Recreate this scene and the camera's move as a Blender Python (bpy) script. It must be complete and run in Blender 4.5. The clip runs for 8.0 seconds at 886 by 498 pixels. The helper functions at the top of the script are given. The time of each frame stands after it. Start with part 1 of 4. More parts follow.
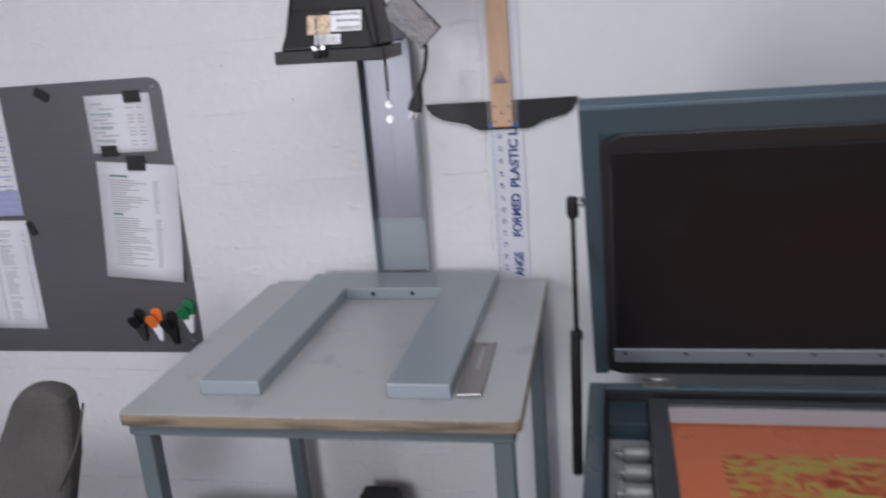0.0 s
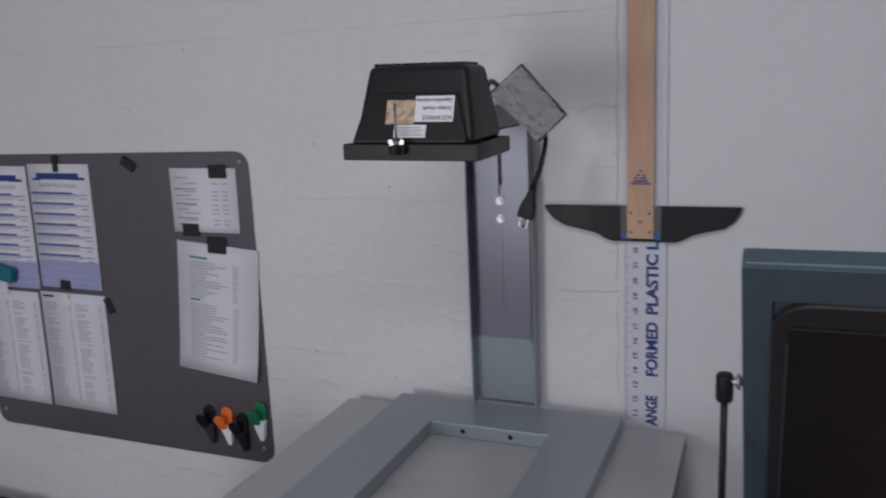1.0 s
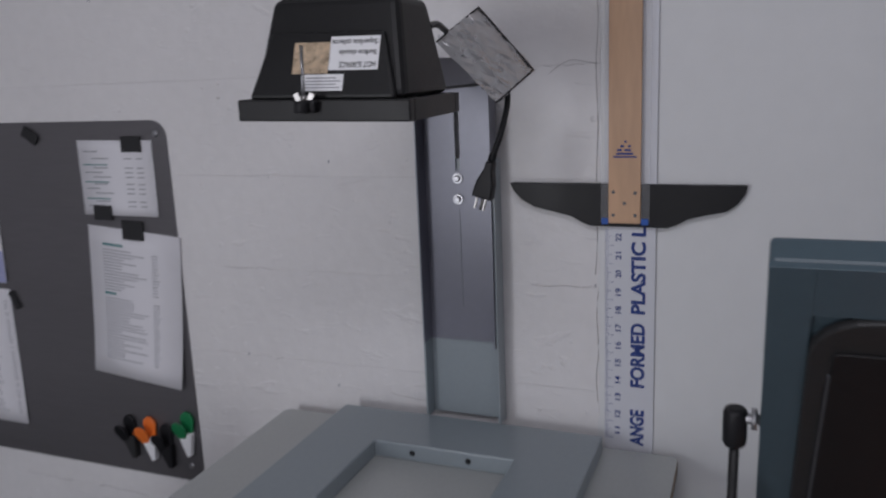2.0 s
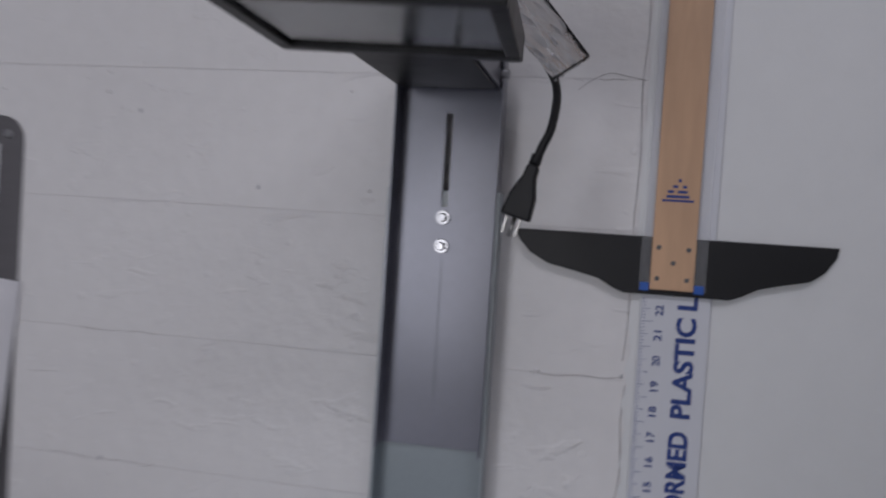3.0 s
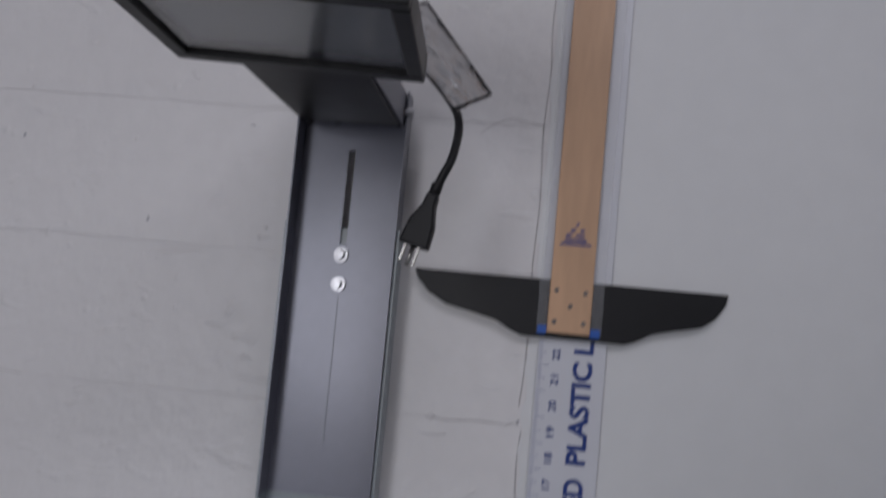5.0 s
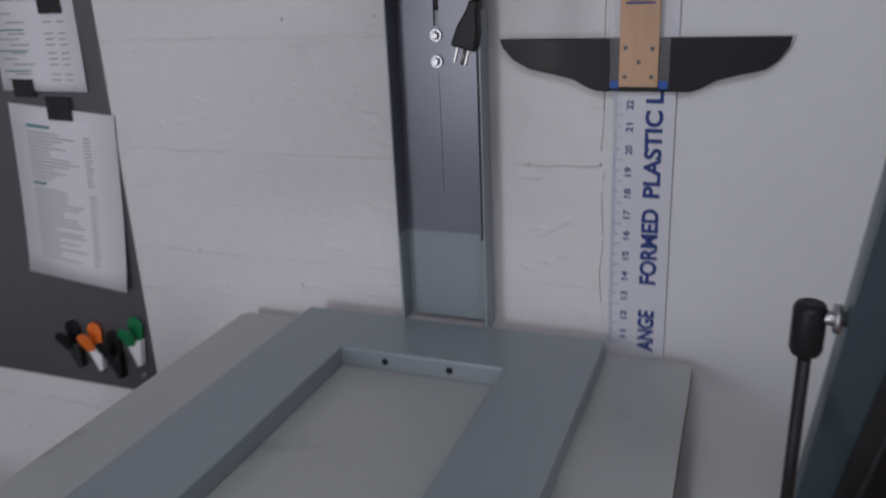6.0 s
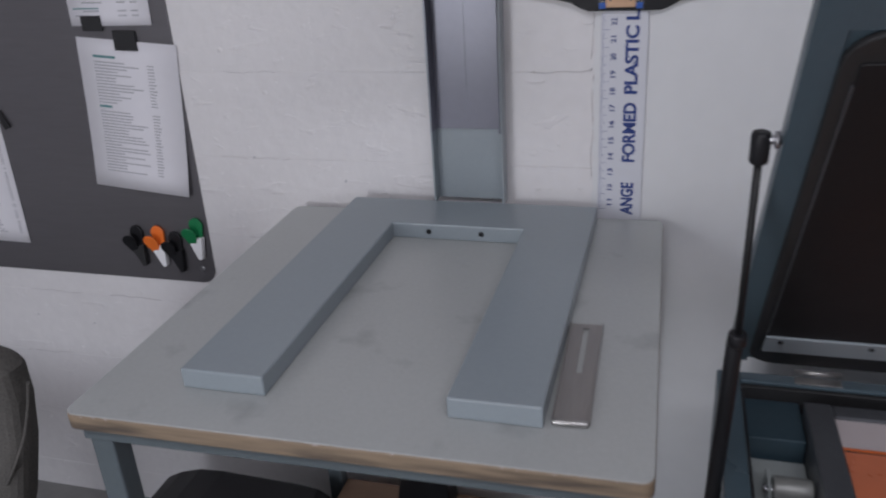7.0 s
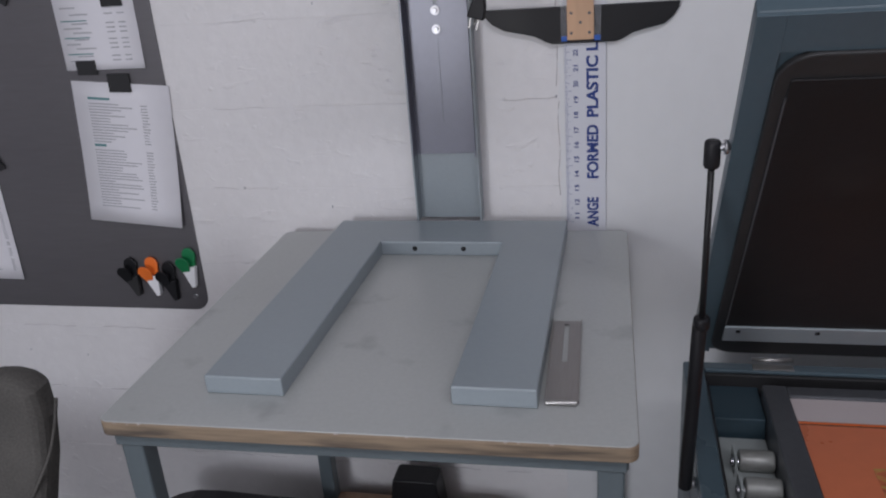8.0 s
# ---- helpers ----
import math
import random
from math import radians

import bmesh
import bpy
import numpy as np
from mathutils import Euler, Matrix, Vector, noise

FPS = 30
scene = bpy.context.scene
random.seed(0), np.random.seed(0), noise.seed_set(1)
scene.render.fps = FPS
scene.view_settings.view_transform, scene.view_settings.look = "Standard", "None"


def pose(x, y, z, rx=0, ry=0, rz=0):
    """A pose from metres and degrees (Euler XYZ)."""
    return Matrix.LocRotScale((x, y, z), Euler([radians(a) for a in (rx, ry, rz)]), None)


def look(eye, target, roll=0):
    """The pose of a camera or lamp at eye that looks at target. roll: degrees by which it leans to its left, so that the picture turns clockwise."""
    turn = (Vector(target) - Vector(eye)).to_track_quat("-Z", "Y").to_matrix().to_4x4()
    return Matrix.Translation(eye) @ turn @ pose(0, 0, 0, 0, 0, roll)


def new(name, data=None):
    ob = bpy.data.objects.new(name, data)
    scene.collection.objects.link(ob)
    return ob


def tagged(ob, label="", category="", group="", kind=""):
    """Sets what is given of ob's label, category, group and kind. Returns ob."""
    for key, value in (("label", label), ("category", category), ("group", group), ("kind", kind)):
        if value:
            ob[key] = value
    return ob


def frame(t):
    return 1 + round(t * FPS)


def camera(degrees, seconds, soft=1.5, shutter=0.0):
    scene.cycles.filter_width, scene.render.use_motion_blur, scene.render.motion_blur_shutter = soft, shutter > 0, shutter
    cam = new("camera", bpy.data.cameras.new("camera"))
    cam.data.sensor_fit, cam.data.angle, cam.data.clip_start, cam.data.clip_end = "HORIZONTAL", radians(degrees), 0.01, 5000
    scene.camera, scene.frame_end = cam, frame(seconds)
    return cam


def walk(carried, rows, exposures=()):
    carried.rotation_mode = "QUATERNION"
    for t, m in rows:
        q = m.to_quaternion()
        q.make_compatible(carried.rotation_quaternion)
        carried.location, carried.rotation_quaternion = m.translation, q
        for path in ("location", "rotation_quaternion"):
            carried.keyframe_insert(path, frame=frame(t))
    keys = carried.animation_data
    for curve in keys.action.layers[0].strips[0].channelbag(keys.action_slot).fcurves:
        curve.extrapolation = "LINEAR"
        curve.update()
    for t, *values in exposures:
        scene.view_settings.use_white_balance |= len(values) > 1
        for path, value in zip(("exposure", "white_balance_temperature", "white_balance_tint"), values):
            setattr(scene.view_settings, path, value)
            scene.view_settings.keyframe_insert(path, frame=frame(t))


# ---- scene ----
cam = camera(57.2, 8.0, soft=2.1, shutter=0.5)
PATH = [
    (0, (0.52, -1.657, 1.305), (0.103, 0.222, 0.762), -4.6),
    (0.3, (0.495, -1.559, 1.326), (-0.037, 0.298, 0.807), -4.2),
    (0.5, (0.493, -1.483, 1.327), (-0.108, 0.369, 0.872), -3.5),
    (0.8, (0.503, -1.37, 1.341), (-0.193, 0.461, 0.94), -2.6),
    (1, (0.503, -1.316, 1.341), (-0.257, 0.492, 0.946), -2.6),
    (1.3, (0.501, -1.26, 1.327), (-0.344, 0.507, 0.918), -2.7),
    (1.5, (0.504, -1.222, 1.318), (-0.325, 0.546, 0.886), -2.3),
    (1.7, (0.501, -1.171, 1.307), (-0.286, 0.613, 0.86), -2.0),
    (2.8, (0.293, -0.888, 1.201), (-0.264, 1.024, 1.012), -0.1),
    (3, (0.241, -0.846, 1.137), (-0.167, 1.111, 1.076), 3.7),
    (3.2, (0.209, -0.809, 1.095), (-0.013, 1.177, 1.184), 3.7),
    (3.5, (0.208, -0.8, 1.069), (0.099, 1.174, 1.37), 4.4),
    (3.8, (0.203, -0.823, 1.054), (0.114, 1.119, 1.525), 4.8),
    (4, (0.199, -0.841, 1.048), (0.146, 1.078, 1.606), 4.7),
    (4.2, (0.191, -0.849, 1.044), (0.166, 1.056, 1.655), 4.4),
    (5.3, (0.277, -0.824, 1.131), (-0.059, 1.144, 1.002), 4.0),
    (5.5, (0.305, -0.841, 1.15), (-0.16, 1.082, 0.855), 1.9),
    (5.7, (0.372, -0.873, 1.163), (-0.242, 0.979, 0.722), -0.5),
    (6, (0.423, -0.929, 1.22), (-0.271, 0.828, 0.563), -2.6),
    (6.2, (0.428, -0.98, 1.247), (-0.255, 0.748, 0.507), -3.0),
    (6.5, (0.424, -1.054, 1.246), (-0.208, 0.669, 0.45), -3.3),
    (6.7, (0.405, -1.131, 1.253), (-0.202, 0.583, 0.42), -3.8),
    (7, (0.381, -1.241, 1.256), (-0.145, 0.51, 0.445), -3.5),
    (7.3, (0.376, -1.314, 1.26), (-0.051, 0.477, 0.48), -3.4),
    (7.5, (0.363, -1.348, 1.262), (-0.046, 0.458, 0.507), -3.8),
    (7.7, (0.356, -1.362, 1.268), (-0.049, 0.448, 0.519), -4.1),
    (8, (0.363, -1.36, 1.272), (-0.061, 0.449, 0.533), -4.5),
]
STOPS = [(0, 0.49), (0.3, 0.30), (0.6, -0.05), (1, -0.22), (1.7, -0.30), (2.8, -0.33), (4.2, -0.38), (5.3, -0.34), (6, -0.25), (6.5, -0.08), (7, 0.08), (8, 0.12)]
walk(cam, [(t, look(eye, target, roll)) for t, eye, target, roll in PATH], STOPS)

# ---- light ----
world = bpy.data.worlds.new("world")
scene.world = world
world.use_nodes = True
bg = world.node_tree.nodes["Background"]
sky = world.node_tree.nodes.new("ShaderNodeTexSky")
sky.sky_type, sky.sun_disc, sky.sun_elevation, sky.sun_rotation = "NISHITA", False, radians(35), radians(200)
world.node_tree.links.new(sky.outputs[0], bg.inputs[0])
bg.inputs[1].default_value = 0.08


def area(name, eye, target, w, h, power, colour):
    data = bpy.data.lights.new(name, "AREA")
    data.shape, data.size, data.size_y, data.energy, data.color = "RECTANGLE", w, h, power, colour
    ob = new(name, data)
    ob.matrix_world = look(eye, target)
    return ob


# a row of ceiling tubes and the window in the wall behind
area("ceiling_tube_light", (0.75, -2.2, 2.62), (0.75, -2.2, 0), 2.0, 0.35, 29, (0.915, 0.905, 1.0))
area("window_daylight", (-0.72, -2.95, 1.02), (-0.55, 0, 0.9), 0.62, 0.95, 19, (0.875, 0.90, 1.0))


# ---- materials ----
def mat(name, colour, rough=0.5, metal=0.0, vary=0.1, grain=60.0, blotch=4.0, bump=0.1, bump_scale=None, stain=None, stain_at=0.62,
        stretch=(1, 1, 1), rand=0.0, spec=0.5, vary_rough=0.08):
    """A surface with variation at two scales, in metres of the world."""
    m = bpy.data.materials.new(name)
    m.use_nodes = True
    n, l = m.node_tree.nodes, m.node_tree.links
    b = n["Principled BSDF"]
    b.inputs["Metallic"].default_value = metal
    b.inputs["Specular IOR Level"].default_value = spec
    geo = n.new("ShaderNodeNewGeometry")
    mp = n.new("ShaderNodeMapping")
    mp.inputs["Scale"].default_value = stretch
    l.new(geo.outputs["Position"], mp.inputs[0])
    fine, broad = n.new("ShaderNodeTexNoise"), n.new("ShaderNodeTexNoise")
    for tex, sc, det in ((fine, grain, 6), (broad, blotch, 5)):
        tex.inputs["Scale"].default_value, tex.inputs["Detail"].default_value = sc, det
        l.new(mp.outputs[0], tex.inputs["Vector"])
    add = n.new("ShaderNodeMath")
    add.operation = "ADD"
    l.new(fine.outputs[0], add.inputs[0])
    l.new(broad.outputs[0], add.inputs[1])
    ramp = n.new("ShaderNodeMapRange")
    ramp.inputs["From Min"].default_value, ramp.inputs["From Max"].default_value = 0.6, 1.4
    ramp.inputs["To Min"].default_value, ramp.inputs["To Max"].default_value = 1 - vary, 1 + vary
    l.new(add.outputs[0], ramp.inputs[0])
    last = ramp.outputs[0]
    if rand:
        info = n.new("ShaderNodeObjectInfo")
        rr = n.new("ShaderNodeMapRange")
        rr.inputs["To Min"].default_value, rr.inputs["To Max"].default_value = 1 - rand, 1 + rand
        l.new(info.outputs["Random"], rr.inputs[0])
        mul = n.new("ShaderNodeMath")
        mul.operation = "MULTIPLY"
        l.new(last, mul.inputs[0])
        l.new(rr.outputs[0], mul.inputs[1])
        last = mul.outputs[0]
    mix = n.new("ShaderNodeVectorMath")
    mix.operation = "SCALE"
    mix.inputs[0].default_value = colour
    l.new(last, mix.inputs["Scale"])
    col = mix.outputs[0]
    if stain:
        spot = n.new("ShaderNodeTexNoise")
        spot.inputs["Scale"].default_value, spot.inputs["Detail"].default_value = blotch * 2.3, 8
        l.new(mp.outputs[0], spot.inputs["Vector"])
        sr = n.new("ShaderNodeMapRange")
        sr.inputs["From Min"].default_value, sr.inputs["From Max"].default_value = stain_at, stain_at + 0.14
        l.new(spot.outputs[0], sr.inputs[0])
        mc = n.new("ShaderNodeMix")
        mc.data_type = "RGBA"
        l.new(sr.outputs[0], mc.inputs[0])
        l.new(col, mc.inputs[6])
        mc.inputs[7].default_value = (*stain, 1)
        col = mc.outputs[2]
    l.new(col, b.inputs["Base Color"])
    rg = n.new("ShaderNodeMapRange")
    rg.inputs["From Min"].default_value, rg.inputs["From Max"].default_value = 0.3, 0.7
    rg.inputs["To Min"].default_value, rg.inputs["To Max"].default_value = max(0.02, rough - vary_rough), min(1, rough + vary_rough)
    l.new(broad.outputs[0], rg.inputs[0])
    l.new(rg.outputs[0], b.inputs["Roughness"])
    if bump:
        bp = n.new("ShaderNodeBump")
        bp.inputs["Strength"].default_value, bp.inputs["Distance"].default_value = bump, 0.002
        src = fine
        if bump_scale:
            src = n.new("ShaderNodeTexNoise")
            src.inputs["Scale"].default_value, src.inputs["Detail"].default_value = bump_scale, 8
            l.new(geo.outputs["Position"], src.inputs["Vector"])
        l.new(src.outputs[0], bp.inputs["Height"])
        l.new(bp.outputs[0], b.inputs["Normal"])
    return m


def glass(name, colour=(1, 1, 1), rough=0.02):
    m = bpy.data.materials.new(name)
    m.use_nodes = True
    b = m.node_tree.nodes["Principled BSDF"]
    b.inputs["Transmission Weight"].default_value, b.inputs["Roughness"].default_value = 1.0, rough
    b.inputs["Base Color"].default_value, b.inputs["IOR"].default_value = (*colour, 1), 1.45
    return m


PAINT = mat("white_block_paint", (0.75, 0.735, 0.74), 0.42, vary=0.04, grain=45, blotch=3, bump=0.5, bump_scale=48, rand=0.01)


def lumpy(m, strength):
    """Brushed and lumpy relief for thick wall paint: broad waves, trowel ridges and scattered bumps."""
    n, l = m.node_tree.nodes, m.node_tree.links
    bp = next(x for x in n if x.type == "BUMP")
    geo = next(x for x in n if x.type == "NEW_GEOMETRY")
    ridge = n.new("ShaderNodeTexNoise")
    ridge.inputs["Scale"].default_value, ridge.inputs["Detail"].default_value, ridge.inputs["Distortion"].default_value = 26, 7, 0.8
    mp = n.new("ShaderNodeMapping")
    mp.inputs["Scale"].default_value = (0.6, 1, 1.5)
    l.new(geo.outputs["Position"], mp.inputs[0])
    l.new(mp.outputs[0], ridge.inputs["Vector"])
    cut = n.new("ShaderNodeMapRange")
    cut.inputs["From Min"].default_value, cut.inputs["From Max"].default_value = 0.60, 0.85
    cut.inputs["To Max"].default_value = 0.55
    l.new(ridge.outputs[0], cut.inputs[0])
    dots = n.new("ShaderNodeTexVoronoi")
    dots.inputs["Scale"].default_value = 32
    l.new(geo.outputs["Position"], dots.inputs["Vector"])
    spot = n.new("ShaderNodeMapRange")
    spot.inputs["From Min"].default_value, spot.inputs["From Max"].default_value = 0.16, 0.04
    spot.inputs["To Max"].default_value = 0.3
    l.new(dots.outputs["Distance"], spot.inputs[0])
    mask = n.new("ShaderNodeTexNoise")
    mask.inputs["Scale"].default_value = 7
    l.new(geo.outputs["Position"], mask.inputs["Vector"])
    keep = n.new("ShaderNodeMapRange")
    keep.inputs["From Min"].default_value, keep.inputs["From Max"].default_value = 0.44, 0.6
    l.new(mask.outputs[0], keep.inputs[0])
    mul = n.new("ShaderNodeMath")
    mul.operation = "MULTIPLY"
    l.new(spot.outputs[0], mul.inputs[0])
    l.new(keep.outputs[0], mul.inputs[1])
    add = n.new("ShaderNodeMath")
    add.operation = "ADD"
    l.new(cut.outputs[0], add.inputs[0])
    l.new(mul.outputs[0], add.inputs[1])
    more = n.new("ShaderNodeMath")
    more.operation = "ADD"
    old = bp.inputs["Height"].links[0].from_socket
    less = n.new("ShaderNodeMath")
    less.operation = "MULTIPLY"
    less.inputs[1].default_value = 0.45
    l.new(old, less.inputs[0])
    l.new(less.outputs[0], more.inputs[0])
    l.new(add.outputs[0], more.inputs[1])
    l.new(more.outputs[0], bp.inputs["Height"])
    bp.inputs["Strength"].default_value, bp.inputs["Distance"].default_value = strength, 0.0035


lumpy(PAINT, 1.0)
CRACK = mat("shadowed_crack", (0.50, 0.48, 0.485), 0.8, vary=0.2, grain=200, blotch=30, bump=0.3)
PLASTER = mat("white_smooth_paint", (0.72, 0.725, 0.735), 0.5, vary=0.03, grain=30, blotch=2, bump=0.2, bump_scale=60)
JOINT = mat("painted_mortar", (0.72, 0.70, 0.71), 0.7, vary=0.10, grain=80, blotch=6, bump=0.6)
FLOOR = mat("grey_concrete", (0.26, 0.255, 0.25), 0.6, vary=0.15, grain=40, blotch=1.5, bump=0.2)
CEIL = mat("ceiling_white", (0.75, 0.75, 0.75), 0.8, vary=0.03, grain=30, blotch=2, bump=0.1)
GREYWALL = mat("room_wall_paint", (0.55, 0.54, 0.55), 0.7, vary=0.05, grain=30, blotch=2, bump=0.1)
LAMINATE = mat("grey_laminate", (0.42, 0.435, 0.428), 0.31, vary_rough=0.03, vary=0.06, grain=180, blotch=5, bump=0.03, stain=(0.305, 0.312, 0.31), stain_at=0.61)
PLY = mat("worn_plywood_edge", (0.235, 0.175, 0.118), 0.65, vary=0.3, grain=60, blotch=9, bump=0.3, stretch=(0.25, 1, 3), stain=(0.085, 0.065, 0.05), stain_at=0.54)
STEELPAINT = mat("blue_grey_steel_paint", (0.272, 0.313, 0.338), 0.31, vary=0.04, grain=160, blotch=4, bump=0.015, vary_rough=0.025)
LEGPAINT = mat("leg_steel_paint", (0.100, 0.124, 0.136), 0.4, vary=0.08, grain=120, blotch=6, bump=0.03, stain=(0.08, 0.09, 0.10), stain_at=0.68)
COLPAINT = mat("column_satin_paint", (0.176, 0.180, 0.220), 0.30, vary=0.05, grain=90, blotch=5, bump=0.015, metal=0.2, vary_rough=0.03)
TEAL = mat("machine_teal_paint", (0.068, 0.102, 0.124), 0.34, vary=0.06, grain=120, blotch=6, bump=0.02)
DARKTEAL = mat("machine_dark_teal", (0.035, 0.062, 0.08), 0.45, vary=0.1, grain=100, blotch=6, bump=0.03)
BLACKMET = mat("black_enamel", (0.014, 0.014, 0.015), 0.42, spec=0.28, vary=0.15, grain=200, blotch=8, bump=0.08)
BLACKPL = mat("black_plastic", (0.012, 0.012, 0.014), 0.45, spec=0.28, vary=0.1, grain=200, blotch=8, bump=0.05)
RUBBER = mat("black_rubber", (0.012, 0.011, 0.012), 0.6, vary=0.15, grain=150, blotch=5, bump=0.05, spec=0.3, stain=(0.016, 0.015, 0.016))
GASKET = mat("gasket_foam", (0.022, 0.022, 0.023), 0.55, vary=0.15, grain=200, blotch=10, bump=0.1)
CHROME = mat("bright_zinc", (0.42, 0.42, 0.44), 0.34, metal=1.0, vary=0.08, grain=200, blotch=20, bump=0.05)
STAINLESS = mat("brushed_stainless", (0.42, 0.41, 0.40), 0.36, metal=1.0, vary=0.12, grain=300, blotch=9, bump=0.05, stretch=(1, 0.06, 1))
PLATE = mat("bare_dull_steel", (0.345, 0.33, 0.32), 0.42, metal=0.8, vary=0.10, grain=260, blotch=14, bump=0.04, stretch=(1, 0.08, 1))
ALU = mat("dull_aluminium", (0.50, 0.51, 0.52), 0.42, metal=0.9, vary=0.08, grain=200, blotch=9, bump=0.04)
DARKALU = mat("dark_screen_frame", (0.10, 0.105, 0.115), 0.4, metal=0.3, vary=0.12, grain=120, blotch=9, bump=0.04)
BOARD = mat("brushed_steel_board", (0.168, 0.162, 0.172), 0.36, metal=0.6, vary=0.07, grain=160, blotch=3, bump=0.02, stretch=(0.12, 1, 1))
PAPER = mat("white_paper", (0.77, 0.76, 0.80), 0.75, vary=0.02, grain=60, blotch=5, bump=0.05)
INK = mat("grey_ink", (0.40, 0.40, 0.43), 0.8, vary=0.1, grain=400, blotch=60, bump=0)
INKGREEN = mat("teal_ink", (0.10, 0.25, 0.26), 0.8, vary=0.1, bump=0)
INKBLUE = mat("blue_ink", (0.022, 0.05, 0.22), 0.7, vary=0.1, bump=0)
INKPALE = mat("pale_blue_ink", (0.36, 0.38, 0.60), 0.8, vary=0.1, bump=0)
INKBLACK = mat("black_ink", (0.03, 0.03, 0.035), 0.8, vary=0.1, bump=0)
MAGNET = mat("black_magnet", (0.014, 0.014, 0.016), 0.6, vary=0.1, grain=300, bump=0.05)
MAPLE = mat("maple_wood", (0.54, 0.335, 0.205), 0.42, vary=0.22, grain=11, blotch=4, bump=0.03, stretch=(5, 5, 0.8))
CLEAR = mat("clear_acrylic", (0.80, 0.81, 0.84), 0.12, vary=0.02, bump=0)
CLEAR.node_tree.nodes["Principled BSDF"].inputs["Alpha"].default_value = 0.08
PANE = glass("lamp_glass", (0.75, 0.76, 0.76), 0.12)
RULER = mat("translucent_white_plastic", (0.66, 0.67, 0.72), 0.3, vary=0.02, grain=60, bump=0.0)
ORANGE = mat("orange_plastic", (0.88, 0.19, 0.03), 0.4, vary=0.06, bump=0.02)
GREEN = mat("green_plastic", (0.01, 0.20, 0.07), 0.4, vary=0.06, bump=0.02)
TEALFELT = mat("teal_eraser", (0.01, 0.16, 0.19), 0.7, vary=0.1, bump=0.1)
BLUETAPE = mat("blue_plastic", (0.02, 0.10, 0.42), 0.5, vary=0.06, bump=0.02)
FABRIC = mat("charcoal_fabric", (0.085, 0.080, 0.074), 0.95, vary=0.4, grain=300, blotch=9, bump=0.5)
CARD = mat("cardboard", (0.27, 0.17, 0.115), 0.8, vary=0.08, grain=80, blotch=5, bump=0.1)
FOIL = mat("crinkled_foil", (0.60, 0.60, 0.61), 0.30, metal=0.85, vary=0.2, grain=40, blotch=25, bump=1.0, bump_scale=70)
LABEL = mat("white_label", (0.86, 0.86, 0.88), 0.35, vary=0.03, bump=0)
COPPER = mat("amber_label", (0.60, 0.46, 0.32), 0.3, metal=0.3, vary=0.45, grain=220, blotch=90, bump=0)
RED = mat("red_lens", (0.6, 0.02, 0.02), 0.3, bump=0)
PALEPAINT = mat("pale_panel_paint", (0.33, 0.36, 0.355), 0.4, vary=0.05, grain=120, blotch=8, bump=0.02)
CLAMP = mat("worn_grey_clamp", (0.29, 0.295, 0.28), 0.45, vary=0.18, grain=90, blotch=30, bump=0.05, metal=0.3)
MESH = mat("screen_mesh", (0.62, 0.55, 0.55), 0.4, vary=0.04, grain=300, blotch=5, bump=0.05)


def print_material():
    """The printed film: orange ground with torn yellow-green and dark red shapes."""
    m = bpy.data.materials.new("orange_film_print")
    m.use_nodes = True
    n, l = m.node_tree.nodes, m.node_tree.links
    b = n["Principled BSDF"]
    b.inputs["Roughness"].default_value = 0.28
    geo = n.new("ShaderNodeNewGeometry")
    tex = n.new("ShaderNodeTexNoise")
    tex.inputs["Scale"].default_value, tex.inputs["Detail"].default_value, tex.inputs["Distortion"].default_value = 21, 7, 1.3
    mp = n.new("ShaderNodeMapping")
    mp.inputs["Scale"].default_value, mp.inputs["Rotation"].default_value = (1, 1.9, 1), (0, 0, 0.5)
    l.new(geo.outputs["Position"], mp.inputs[0])
    l.new(mp.outputs[0], tex.inputs["Vector"])
    ramp = n.new("ShaderNodeValToRGB")
    ramp.color_ramp.elements[0].position, ramp.color_ramp.elements[0].color = 0.34, (0.34, 0.075, 0.045, 1)
    ramp.color_ramp.elements[1].position, ramp.color_ramp.elements[1].color = 0.62, (0.42, 0.37, 0.10, 1)
    e = ramp.color_ramp.elements.new(0.45)
    e.color = (0.55, 0.16, 0.08, 1)
    e = ramp.color_ramp.elements.new(0.53)
    e.color = (0.50, 0.31, 0.09, 1)
    l.new(tex.outputs[0], ramp.inputs[0])
    l.new(ramp.outputs[0], b.inputs["Base Color"])
    return m


ARTWORK = print_material()
FILM = mat("orange_film", (0.64, 0.19, 0.095), 0.28, vary=0.06, grain=40, blotch=5, bump=0.0)

# ---- mesh helpers ----
ORIGIN = {}


def thing(name, loc, label, category, group="", kind=""):
    ob = new(name)
    ob.empty_display_size = 0.05
    ob.location = loc
    ORIGIN[ob] = Vector(loc)
    return tagged(ob, label, category, group, kind)


def part(name, bm, material, parent=None, label=""):
    """Links a bmesh, given in world places, as one mesh under a thing or part."""
    bmesh.ops.recalc_face_normals(bm, faces=bm.faces)
    base = ORIGIN.get(parent, Vector((0, 0, 0)))
    bmesh.ops.translate(bm, verts=bm.verts, vec=-base)
    me = bpy.data.meshes.new(name)
    bm.to_mesh(me)
    bm.free()
    me.materials.append(material)
    ob = new(name, me)
    if parent:
        ob.parent = parent
        ORIGIN[ob] = base
    if label:
        ob["label"] = label
    return ob


